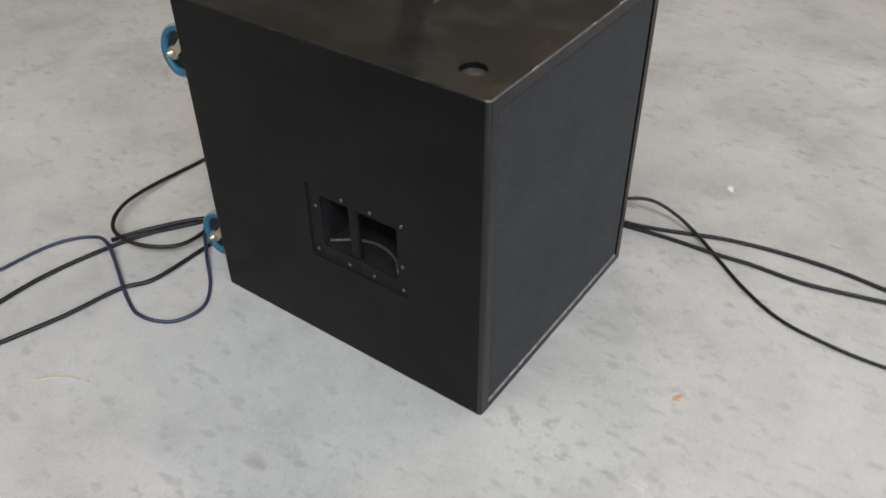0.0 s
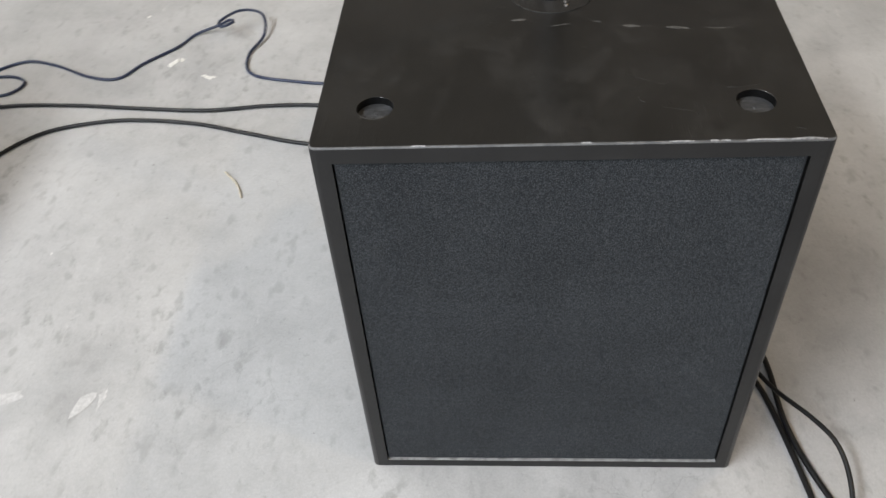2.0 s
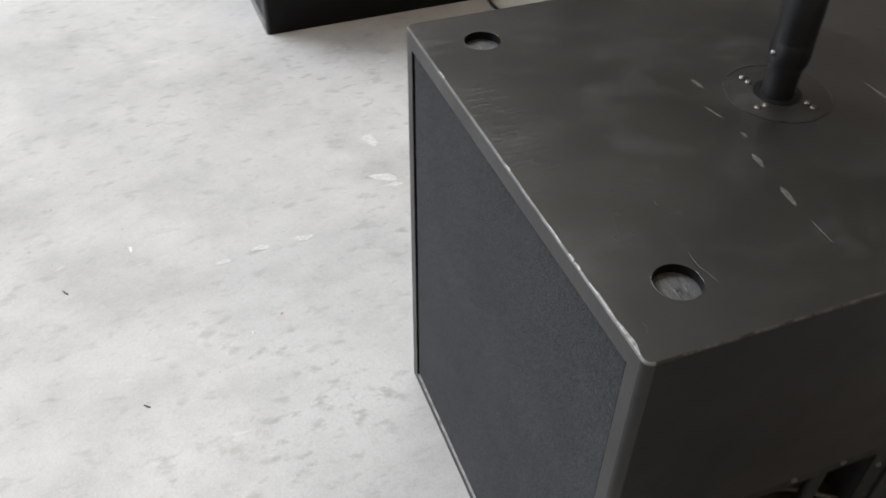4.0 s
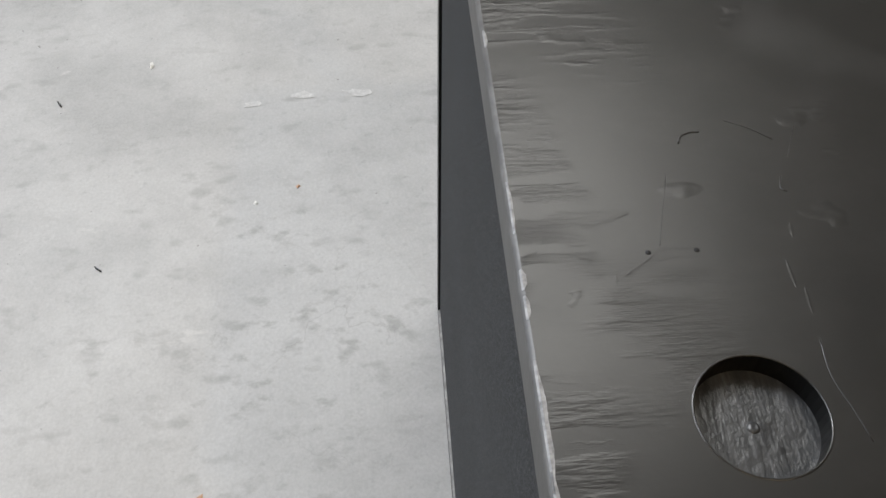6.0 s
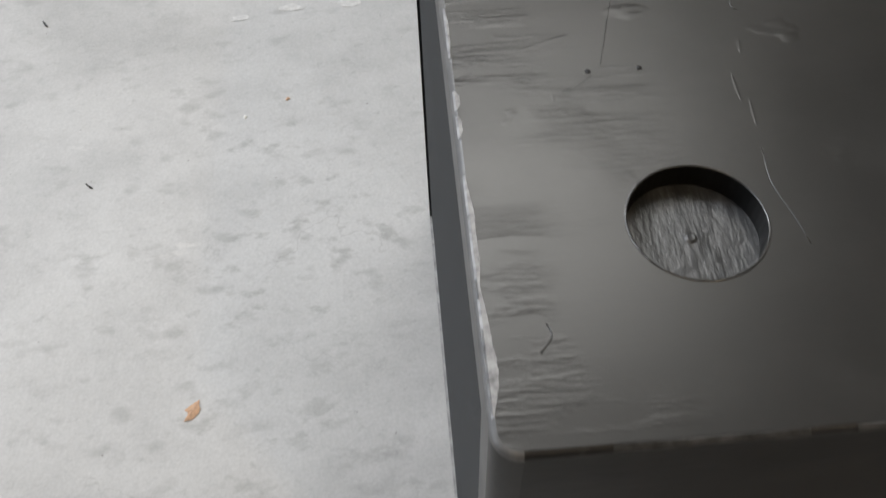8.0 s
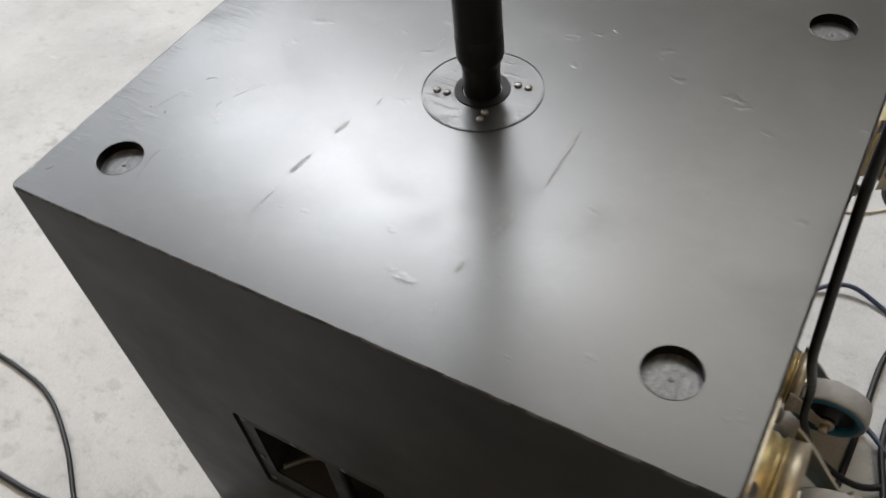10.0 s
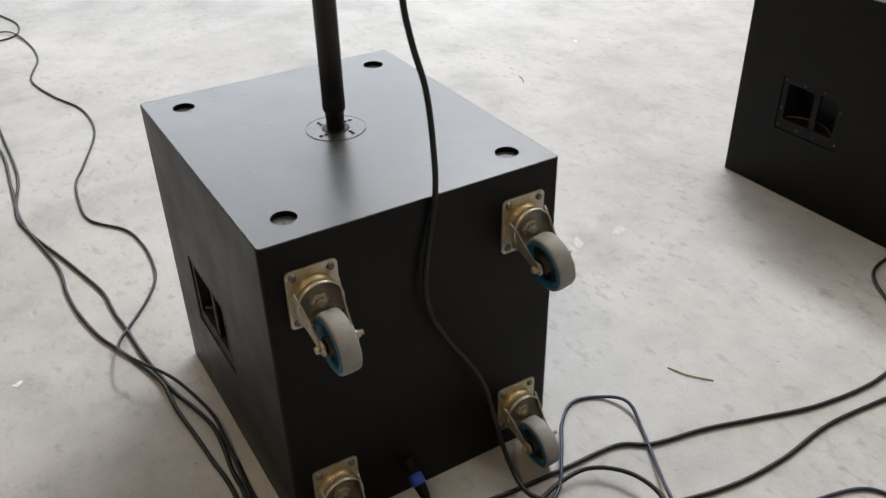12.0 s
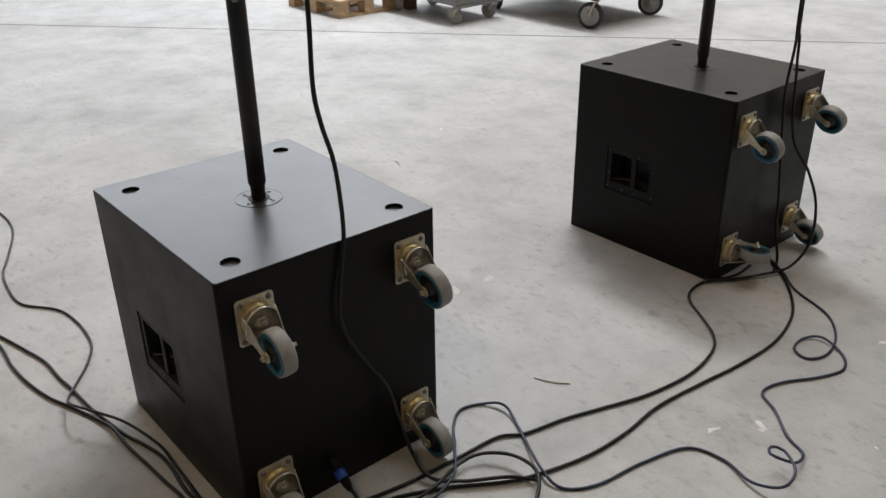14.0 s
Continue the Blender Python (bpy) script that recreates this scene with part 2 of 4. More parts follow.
CABLE_BLUE = plain_material("blue_black_cable_rubber", (0.018, 0.027, 0.060), 0.45, 0, 0.25, 50)
PLUG_BLUE = plain_material("blue_connector_plastic", (0.03, 0.10, 0.55), 0.4)
# pale colour paints in the light caught by the upward-facing lip
LIT_LIP = plain_material("lit_bottom_lip", (0.30, 0.30, 0.295), 0.5, 0, 0.5, 60)
SCRATCH = plain_material("scratched_paint", (0.040, 0.039, 0.037), 0.32, 0, 0.5, 150)
LID_SCUFF = plain_material("lid_scuff", (0.085, 0.083, 0.079), 0.36, 0, 0.4, 160)
CHIP_EDGE = plain_material("chipped_edge_paint", (0.30, 0.30, 0.305), 0.4, 0, 0.55, 220)
CHIP_DULL = plain_material("rubbed_edge_paint", (0.06, 0.06, 0.06), 0.4, 0, 0.7, 160)
# lighter than the cup: light on its bottom rim, set as colour
RIB_GREY = plain_material("lit_cup_rib", (0.055, 0.055, 0.055), 0.4)
SCUFF = plain_material("pale_scuff", (0.30, 0.295, 0.285), 0.5, 0, 0.3, 150)
CHIP_WHITE = plain_material("white_flake", (0.75, 0.74, 0.70), 0.8, 0, 0.1, 90)
SMEAR = plain_material("plaster_smear", (0.54, 0.535, 0.525), 0.75, 0, 0.2, 120)
CHIP_TAN = plain_material("tan_wood_chip", (0.52, 0.33, 0.21), 0.8, 0, 0.3, 120)
STRAW = plain_material("pale_straw", (0.52, 0.46, 0.34), 0.8, 0, 0.25, 90)
PINE = wood_material("pallet_pine", (0.52, 0.36, 0.21))
PINE_DARK = wood_material("brown_stained_wood", (0.17, 0.09, 0.055))
GREY_STEEL = plain_material("grey_painted_steel", (0.22, 0.22, 0.23), 0.45, 0.2, 0.2, 20)
DARK_RUBBER = plain_material("dark_rubber", (0.03, 0.03, 0.03), 0.7)
RIM_GREY = plain_material("grey_cast_rim", (0.35, 0.34, 0.32), 0.5, 0.3)
PLASTER = plain_material("hall_wall_paint", (0.36, 0.325, 0.285), 0.8, 0, 0.12, 2.0)
ROOF = plain_material("hall_roof_sheet", (0.34, 0.31, 0.27), 0.7, 0, 0.15, 1.5)
JOINT = plain_material("joint_sealant", (0.10, 0.10, 0.10), 0.8)


# ---- mesh helpers ----
def mesh_of(name, bm, *mats):
    me = bpy.data.meshes.new(name)
    bmesh.ops.recalc_face_normals(bm, faces=bm.faces)
    bm.to_mesh(me)
    bm.free()
    for m in mats:
        me.materials.append(m)
    return me


def part(name, me, parent, label="", m=None):
    ob = new(name, me)
    ob.parent = parent
    if m is not None:
        ob.matrix_basis = m
    return tagged(ob, label)


def box_bm(lo, hi, r=0.0, seg=2, bm=None):
    own = bm is None
    bm = bm or bmesh.new()
    s = [hi[i] - lo[i] for i in range(3)]
    c = [(hi[i] + lo[i]) / 2 for i in range(3)]
    tmp = bmesh.new()
    bmesh.ops.create_cube(tmp, size=1, matrix=Matrix.Translation(c) @ Matrix.Diagonal((*s, 1)))
    if r > 0:
        bmesh.ops.bevel(tmp, geom=tmp.edges[:], offset=r, segments=seg, profile=0.5, affect="EDGES")
    if own:
        bm.free()
        return tmp
    me = bpy.data.meshes.new("t")
    tmp.to_mesh(me)
    tmp.free()
    bm.from_mesh(me)
    bpy.data.meshes.remove(me)
    return bm


def lathe(profile, n=32, bm=None, m=None, smooth=True):
    """A closed or open profile of (radius, z), turned about z."""
    bm = bm or bmesh.new()
    rings = []
    for r, z in profile:
        if r < 1e-6:
            rings.append([bm.verts.new((0, 0, z))])
        else:
            rings.append([bm.verts.new((r * math.cos(2 * math.pi * i / n), r * math.sin(2 * math.pi * i / n), z)) for i in range(n)])
    made = []
    for a, b in zip(rings, rings[1:]):
        for i in range(n):
            j = (i + 1) % n
            if len(a) == 1 and len(b) > 1:
                made.append(bm.faces.new((a[0], b[i], b[j])))
            elif len(b) == 1 and len(a) > 1:
                made.append(bm.faces.new((a[i], a[j], b[0])))
            elif len(a) > 1:
                made.append(bm.faces.new((a[i], a[j], b[j], b[i])))
    for f in made:
        f.smooth = smooth
    if m is not None:
        bmesh.ops.transform(bm, matrix=m, verts=[v for r in rings for v in r])
    return bm


def spline(points, step=0.012):
    p = [Vector(q) for q in points]
    p = [p[0] * 2 - p[1]] + p + [p[-1] * 2 - p[-2]]
    out = []
    for i in range(1, len(p) - 2):
        a, b, c, d = p[i - 1:i + 3]
        n = max(2, int((c - b).length / step))
        for k in range(n):
            t = k / n
            out.append(0.5 * ((2 * b) + (c - a) * t + (2 * a - 5 * b + 4 * c - d) * t * t + (3 * b - a - 3 * c + d) * t ** 3))
    return out + [p[-2]]


def tube(points, radius, sides=10, step=0.012, bm=None):
    bm = bm or bmesh.new()
    path = spline(points, step)
    rings, nrm = [], Vector((0, 0, 1))
    for i, q in enumerate(path):
        d = (path[min(i + 1, len(path) - 1)] - path[max(i - 1, 0)]).normalized()
        nrm = nrm - d * nrm.dot(d)
        if nrm.length < 1e-4:
            nrm = d.orthogonal()
        nrm.normalize()
        s = d.cross(nrm)
        rings.append([bm.verts.new(q + radius * (nrm * math.cos(a) + s * math.sin(a))) for a in [2 * math.pi * k / sides for k in range(sides)]])
    for a, b in zip(rings, rings[1:]):
        for k in range(sides):
            bm.faces.new((a[k], a[(k + 1) % sides], b[(k + 1) % sides], b[k])).smooth = True
    bm.faces.new(rings[0])
    bm.faces.new(rings[-1][::-1])
    return bm


def plate_bm(outline, z0, z1, holes=(), bm=None):
    """A flat plate from an outline of (x, y) with holes, between z0 and z1."""
    bm = bm or bmesh.new()
    tops, bots = [], []
    for loop in (outline, *holes):
        t = [bm.verts.new((x, y, z1)) for x, y in loop]
        b = [bm.verts.new((x, y, z0)) for x, y in loop]
        n = len(loop)
        for i in range(n):
            bm.faces.new((t[i], t[(i + 1) % n], b[(i + 1) % n], b[i]))
        tops += [bm.edges.get((t[i], t[(i + 1) % n])) for i in range(n)]
        bots += [bm.edges.get((b[i], b[(i + 1) % n])) for i in range(n)]
    bmesh.ops.triangle_fill(bm, edges=tops, use_beauty=True, use_dissolve=False)
    bmesh.ops.triangle_fill(bm, edges=bots, use_beauty=True, use_dissolve=False)
    return bm


def circle(cx, cy, r, n=32):
    return [(cx + r * math.cos(2 * math.pi * i / n), cy + r * math.sin(2 * math.pi * i / n)) for i in range(n)]


def rounded(x0, y0, x1, y1, r, n=5):
    out = []
    for cx, cy, a0 in ((x1 - r, y1 - r, 0), (x0 + r, y1 - r, 90), (x0 + r, y0 + r, 180), (x1 - r, y0 + r, 270)):
        for k in range(n + 1):
            a = radians(a0 + 90 * k / n)
            out.append((cx + r * math.cos(a), cy + r * math.sin(a)))
    return out


# ---- hall ----
def slab(name, lo, hi, mat, r=0.0, label="", category=""):
    return tagged(new(name, mesh_of(name, box_bm(lo, hi, r), mat)), label, category, "", "structure")


HX0, HX1, HY1, HZ = -14.0, 12.0, 12.0, 8.0


def floor_bays():
    """The floor and the sealed joint between its two bays."""
    ground = slab("floor", (HX0 - 0.3, WALL_Y - 9, -0.2), (HX1 + 0.3, HY1 + 0.3, 0.0), CONCRETE, 0, "light grey polished concrete hall floor, stained and scuffed", "floor")
    a, b = Vector((1.051, -7.588)), Vector((-8.783, 3.636))
    d = (b - a).normalized()
    n = Vector((-d.y, d.x))
    bm = bmesh.new()
    vs = [bm.verts.new((p.x + s * n.x * 0.006, p.y + s * n.y * 0.006, z)) for p, s, z in ((a, -1, 0.0012), (b, -1, 0.0012), (b, 1, 0.0012), (a, 1, 0.0012), (a, -1, -0.004), (b, -1, -0.004), (b, 1, -0.004), (a, 1, -0.004))]
    for q in ((0, 1, 2, 3), (0, 4, 5, 1), (1, 5, 6, 2), (2, 6, 7, 3), (3, 7, 4, 0)):
        bm.faces.new([vs[i] for i in q])
    tagged(new("floor_joint", mesh_of("floor_joint", bm, JOINT)), "dark sealed joint across the concrete floor", "joint", "", "structure")
    return ground


floor_bays()
slab("wall_east", (HX1, WALL_Y, 0), (HX1 + 0.25, HY1, HZ), PLASTER)
slab("wall_west", (HX0 - 0.25, WALL_Y, 0), (HX0, HY1, HZ), PLASTER)
slab("wall_north", (HX0 - 0.25, HY1, 0), (HX1 + 0.25, HY1 + 0.25, HZ), PLASTER)
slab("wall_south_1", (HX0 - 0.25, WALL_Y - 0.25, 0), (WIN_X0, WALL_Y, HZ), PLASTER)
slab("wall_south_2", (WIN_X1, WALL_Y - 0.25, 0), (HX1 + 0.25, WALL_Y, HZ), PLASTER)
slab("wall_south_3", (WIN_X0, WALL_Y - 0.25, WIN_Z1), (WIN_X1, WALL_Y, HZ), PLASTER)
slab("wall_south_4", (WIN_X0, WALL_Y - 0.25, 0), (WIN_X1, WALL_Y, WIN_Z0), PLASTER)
RX0, RY0, RX1, RY1 = ROOF_LIGHT
KX0, KY0, KX1, KY1 = ROOF_KEY
slab("ceiling_1", (HX0 - 0.25, -7.5, HZ), (HX1 + 0.25, KY0, HZ + 0.2), ROOF)
slab("ceiling_9", (HX0 - 0.25, KY0, HZ), (KX0, KY1, HZ + 0.2), ROOF)
slab("ceiling_10", (KX1, KY0, HZ), (HX1 + 0.25, KY1, HZ + 0.2), ROOF)
slab("ceiling_5", (HX0 - 0.25, WALL_Y - 0.25, HZ), (HX1 + 0.25, -11.5, HZ + 0.2), ROOF)
slab("ceiling_6", (HX0 - 0.25, -11.5, HZ), (-9.0, -7.5, HZ + 0.2), ROOF)
slab("ceiling_7", (0.0, -11.5, HZ), (HX1 + 0.25, -7.5, HZ + 0.2), ROOF)
slab("ceiling_8", (HX0 - 0.25, KY1, HZ), (HX1 + 0.25, RY0, HZ + 0.2), ROOF)
slab("ceiling_2", (HX0 - 0.25, RY1, HZ), (HX1 + 0.25, HY1 + 0.25, HZ + 0.2), ROOF)
slab("ceiling_3", (HX0 - 0.25, RY0, HZ), (RX0, RY1, HZ + 0.2), ROOF)
slab("ceiling_4", (RX1, RY0, HZ), (HX1 + 0.25, RY1, HZ + 0.2), ROOF)


def hall_lamp(x, y):
    """A round high-bay lamp under the roof."""
    lamp = new("ceiling_lamp")
    lamp.matrix_basis = pose(x, y, 7.2)
    tagged(lamp, "round steel high-bay hall lamp hung under the roof", "lamp", "hall lamps")
    part("shade", mesh_of("shade", lathe([(0.06, 0.38), (0.07, 0.24), (0.24, 0.0), (0.245, 0.0), (0.075, 0.245), (0.06, 0.38)], 28), GREY_STEEL), lamp)
    part("rod", mesh_of("rod", lathe([(0.012, 0.37), (0.012, 0.80)], 10), GREY_STEEL), lamp)
    d = bpy.data.lights.new("hall_lamp", "AREA")
    d.shape, d.size, d.energy, d.color = "DISK", 0.4, 85, (1.0, 0.74, 0.43)
    new("hall_lamp", d).matrix_world = look((x, y, 7.22), (x, y + 0.001, 0))


for hy in (-1.6, 2.8):
    hall_lamp(4.2, hy)

# ---- subwoofer cabinets ----
W, D, H, G = 0.56, 0.65, 0.65, 0.002
FEET = [(0.066, 0.071), (0.4915, 0.0692), (0.490, 0.584), (0.067, 0.588)]
SOCKET = (0.278, 0.327)
# handle opening: y0, z0, y1, z1 (y away from the front)
GRIP = (0.177, 0.241, 0.349, 0.352)
POCKET = (0.156, 0.206, 0.380, 0.372)


def cabinet_body():
    # upright edges well rounded, the lid's and the foot's edges only eased
    bm = box_bm((-G, -G, 0), (W + G, D + G, H))
    bmesh.ops.bevel(bm, geom=[e for e in bm.edges if abs(e.verts[0].co.z - e.verts[1].co.z) > 0.1], offset=0.0085, segments=6, profile=0.5, affect="EDGES")
    bmesh.ops.bevel(bm, geom=[e for e in bm.edges if abs(e.verts[0].co.z - e.verts[1].co.z) < 1e-5], offset=0.0022, segments=2, profile=0.5, affect="EDGES")
    bm.normal_update()
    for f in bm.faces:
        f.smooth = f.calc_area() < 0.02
        # lit tone on the lid, middle tone on the front, shaded tone elsewhere
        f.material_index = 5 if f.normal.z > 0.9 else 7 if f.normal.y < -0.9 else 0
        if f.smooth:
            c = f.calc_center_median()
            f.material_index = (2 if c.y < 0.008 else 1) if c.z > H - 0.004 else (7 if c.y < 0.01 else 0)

    def open_face(test, loops, depth, inward, floor_mat, wall_mat=0):
        face = max((f for f in bm.faces if test(f)), key=lambda f: f.calc_area())
        edges, face_mat = list(face.edges), face.material_index
        bmesh.ops.delete(bm, geom=[face], context="FACES_ONLY")
        rims = []
        for loop in loops:
            vs = [bm.verts.new(p) for p in loop]
            es = [bm.edges.new((vs[i], vs[(i + 1) % len(vs)])) for i in range(len(vs))]
            edges += es
            rims.append(vs)
        keep = face_mat
        for g in bmesh.ops.triangle_fill(bm, edges=edges, use_beauty=True, use_dissolve=False)["geom"]:
            if isinstance(g, bmesh.types.BMFace):
                g.material_index = keep
        for vs, dep in zip(rims, depth):
            low = [bm.verts.new(v.co + inward * dep) for v in vs]
            n = len(vs)
            for i in range(n):
                f = bm.faces.new((vs[i], vs[(i + 1) % n], low[(i + 1) % n], low[i]))
                f.material_index = wall_mat
            f = bm.faces.new(low)
            f.material_index = floor_mat

    open_face(lambda f: f.normal.z > 0.9, [[(x, y, H) for x, y in circle(cx, cy, 0.0214, 48)] for cx, cy in FEET], [0.0095] * 4, Vector((0, 0, -1)), 3)
    y0, z0, y1, z1 = POCKET
    open_face(lambda f: f.normal.x < -0.9, [[(-G, y, z) for y, z in rounded(y0, z0, y1, z1, 0.006)]], [0.095], Vector((1, 0, 0)), 4, 4)
    open_face(lambda f: f.normal.x > 0.9, [[(W + G, y, z) for y, z in rounded(y0, z0, y1, z1, 0.006)]], [0.095], Vector((-1, 0, 0)), 4, 4)
    t, low = 0.0222, 0.018
    open_face(lambda f: f.normal.y < -0.9, [[(t, -G, low), (W - t, -G, low), (W - t, -G, H - t), (t, -G, H - t)]], [0.012], Vector((0, 1, 0)), 4, 0)
    for f in bm.faces:
        c = f.calc_center_median()
        if abs(c.z - low) < 1e-4 and -G < c.y < 0.011:
            f.material_index = 6
    return mesh_of("body", bm, CABINET, EDGE, EDGE_BARE, RECESS, INNER, LID, LIT_LIP, FRAME)


def grille_mesh():
    t = 0.0232
    return mesh_of("grille", box_bm((t, 0.0004, 0.0200), (W - t, 0.0095, H - t), 0.0035, 3), FOAM)


def handle_meshes():
    """Built in the plane z = 0 facing +z, x along the cabinet's depth, y up."""
    y0, z0, y1, z1 = GRIP
    w, h = y1 - y0, z1 - z0
    py0, pz0, py1, pz1 = POCKET
    rim = plate_bm(rounded(py0 - y0 + 0.0022, pz0 - z0 + 0.0022, py1 - y0 - 0.0022, pz1 - z0 - 0.0015, 0.006), -0.0050, -0.0032, [rounded(0, 0, w, h, 0.006)])
    # the cup behind the plate, open to the front
    gap = bmesh.new()
    rings = [[gap.verts.new(p) for p in ((-e, -e, z), (w + e, -e, z), (w + e, h + e, z), (-e, h + e, z))] for e, z in ((0.0, -0.090), (0.0, -0.005), (0.002, -0.005), (0.002, -0.092))]
    for a, b in zip(rings, rings[1:]):
        for k in range(4):
            gap.faces.new((a[k], a[(k + 1) % 4], b[(k + 1) % 4], b[k]))
    gap.faces.new(rings[0])
    gap.faces.new(rings[-1])
    bar = box_bm((w * 0.58 - 0.011, -0.006, -0.016), (w * 0.58 + 0.011, h + 0.006, -0.0054), 0.004, 3)
    cup = bmesh.new()
    tube([(0.006, 0.007, -0.010), (w * 0.2, 0.006, -0.038), (w * 0.45, 0.006, -0.052), (w * 0.7, 0.006, -0.044), (w - 0.006, 0.007, -0.012)], 0.0030, 8, 0.01, cup)
    screw = lathe([(0.0, 0.0030), (0.002, 0.0029), (0.0034, 0.0022), (0.0038, 0.0006)], 10)
    dark = lathe([(0.0, 0.0026), (0.002, 0.0025), (0.0034, 0.0020), (0.0038, 0.0006)], 10)
    return (mesh_of("handle_plate", rim, STEEL_BLACK), mesh_of("cup", gap, INNER), mesh_of("grip_bar", bar, STEEL_BLACK), mesh_of("cup_rib", cup, RIB_GREY), mesh_of("screw", screw, SCREW), mesh_of("screw", dark, SCREW_DARK))


def caster_meshes():
    """A swivel caster, plate in z = 0 facing +z, wheel trailing towards -y."""
    holes = [circle(sx * 0.0325, sy * 0.0430, 0.0045, 10) for sx in (-1, 1) for sy in (-1, 1)]
    plate = plate_bm(rounded(-0.0445, -0.0550, 0.0445, 0.0550, 0.009), 0.0, 0.0035, holes)
    bmesh.ops.bevel(plate, geom=[e for e in plate.edges if e.is_boundary], offset=0.0005, segments=1, affect="EDGES")
    race = lathe([(0.0385, 0.0036), (0.0390, 0.009), (0.0365, 0.0125), (0.0355, 0.015), (0.0385, 0.0165), (0.0390, 0.0185), (0.034, 0.0195), (0, 0.0195)], 40)
    nut = lathe([(0.017, 0.0222), (0.016, 0.0262), (0.0105, 0.0275), (0.0102, 0.0335), (0.006, 0.034), (0.0055, 0.0375), (0, 0.0378)], 6, smooth=False)
    fork = bmesh.new()
    # a shallow bowl round the race, and a leg on each side that runs out to the axle
    lathe([(0.0340, 0.0190), (0.0388, 0.0200), (0.0400, 0.0330), (0.0378, 0.0335), (0.0365, 0.0232), (0.006, 0.0222)], 40, fork)
    for s in (-1, 1):
        vs = []
        for k in range(13):
            u = k / 12
            z = 0.0215 + u * 0.062
            yc = -0.046 * (3 * u * u - 2 * u ** 3)
            half = 0.0170 * (1 - u) ** 2.0 + 0.0105
            x = s * (0.0272 + 0.0095 * (1 - u) ** 1.6)
            vs.append([fork.verts.new((x + dx, yc + dy, z)) for dx in (0, 0.0028 * s) for dy in (-half, half)])
        for a, b in zip(vs, vs[1:]):
            for i, j in ((0, 1), (1, 3), (3, 2), (2, 0)):
                fork.faces.new((a[i], a[j], b[j], b[i])).smooth = False
        for e in (vs[0], vs[-1]):
            fork.faces.new((e[0], e[1], e[3], e[2]))
    turn = Matrix.Translation((0, -0.046, 0.078)) @ Matrix.Diagonal((1.05, 1.05, 1.05, 1)) @ Matrix.Rotation(radians(90), 4, "Y")
    lathe([(0, -0.0285), (0.012, -0.0285), (0.0125, -0.0275), (0.0125, -0.0245)], 20, fork, turn)
    lathe([(0.0125, 0.0245), (0.0125, 0.0275), (0.012, 0.0285), (0, 0.0285)], 20, fork, turn)
    r = 0.05
    tyre = lathe([(0.0452, -0.0150), (0.0468, -0.0160), (0.0485, -0.0150), (0.0496, -0.011), (r, -0.004), (r, 0.004), (0.0496, 0.011), (0.0485, 0.0150), (0.0468, 0.0160), (0.0452, 0.0150)], 48, None, turn)
    rim = lathe([(0.0452, -0.0150), (0.0445, -0.0172), (0.038, -0.0175), (0.0345, -0.0120), (0.0345, 0.0120), (0.038, 0.0175), (0.0445, 0.0172), (0.0452, 0.0150)], 48, None, turn)
    hub = lathe([(0.0345, -0.009), (0.016, -0.007), (0.015, -0.019), (0.008, -0.0215), (0.008, 0.0215), (0.015, 0.019), (0.016, 0.007), (0.0345, 0.009)], 32, None, turn)
    axle = bmesh.new()
    lathe([(0, -0.037), (0.0055, -0.037), (0.0062, -0.0345), (0.0062, -0.0285), (0.0045, -0.0285), (0.0045, 0.0285), (0.0068, 0.0285), (0.0068, 0.0345), (0.0045, 0.035), (0.0045, 0.041), (0, 0.041)], 12, axle, turn)
    bolt = lathe([(0, 0.0088), (0.003, 0.0086), (0.0058, 0.0068), (0.0068, 0.0035)], 14)
    return dict(plate=mesh_of("caster", plate, ZINC), race=mesh_of("swivel_race", race, BRASSY), nut=mesh_of("king_bolt", nut, ZINC), fork=mesh_of("fork", fork, ZINC),
                tyre=mesh_of("tyre", tyre, TYRE), rim=mesh_of("rim", rim, BLUE), hub=mesh_of("hub", hub, HUB), axle=mesh_of("axle", axle, ZINC), bolt=mesh_of("bolt", bolt, SCREW))


def socket_meshes():
    ring = plate_bm(circle(0, 0, 0.0572, 56), 0.0002, 0.0010, [circle(0, 0, 0.0562, 56)])
    lip = lathe([(0.0262, 0.0008), (0.0258, 0.0019), (0.0190, 0.0019), (0.0182, 0.0009)], 36, smooth=False)
    disc = lathe([(0.0553, 0.0003), (0.0553, 0.0007), (0.0, 0.0007)], 56, smooth=False)
    return mesh_of("flange_edge", ring, SCRATCH), mesh_of("socket_collar", lip, STEEL_BLACK), mesh_of("flange", disc, LID)


def patch_bm(m, length, width, rng, high, n=9):
    """A thin ragged mark with a low ridge, lying in the plane of m."""
    bm = bmesh.new()
    up, dn, mid = [], [], []
    for k in range(n):
        u = k / (n - 1) * 2 - 1
        half = width * 0.5 * math.sqrt(max(0.03, 1 - u * u))
        mid.append(bm.verts.new(m @ Vector((u * length / 2, 0, high))))
        up.append(bm.verts.new(m @ Vector((u * length / 2, half * rng.uniform(0.65, 1.0), 0.0001))))
        dn.append(bm.verts.new(m @ Vector((u * length / 2, -half * rng.uniform(0.6, 1.0), 0.0001))))
    for k in range(n - 1):
        bm.faces.new((dn[k], dn[k + 1], mid[k + 1], mid[k]))
        bm.faces.new((mid[k], mid[k + 1], up[k + 1], up[k]))
    return bm


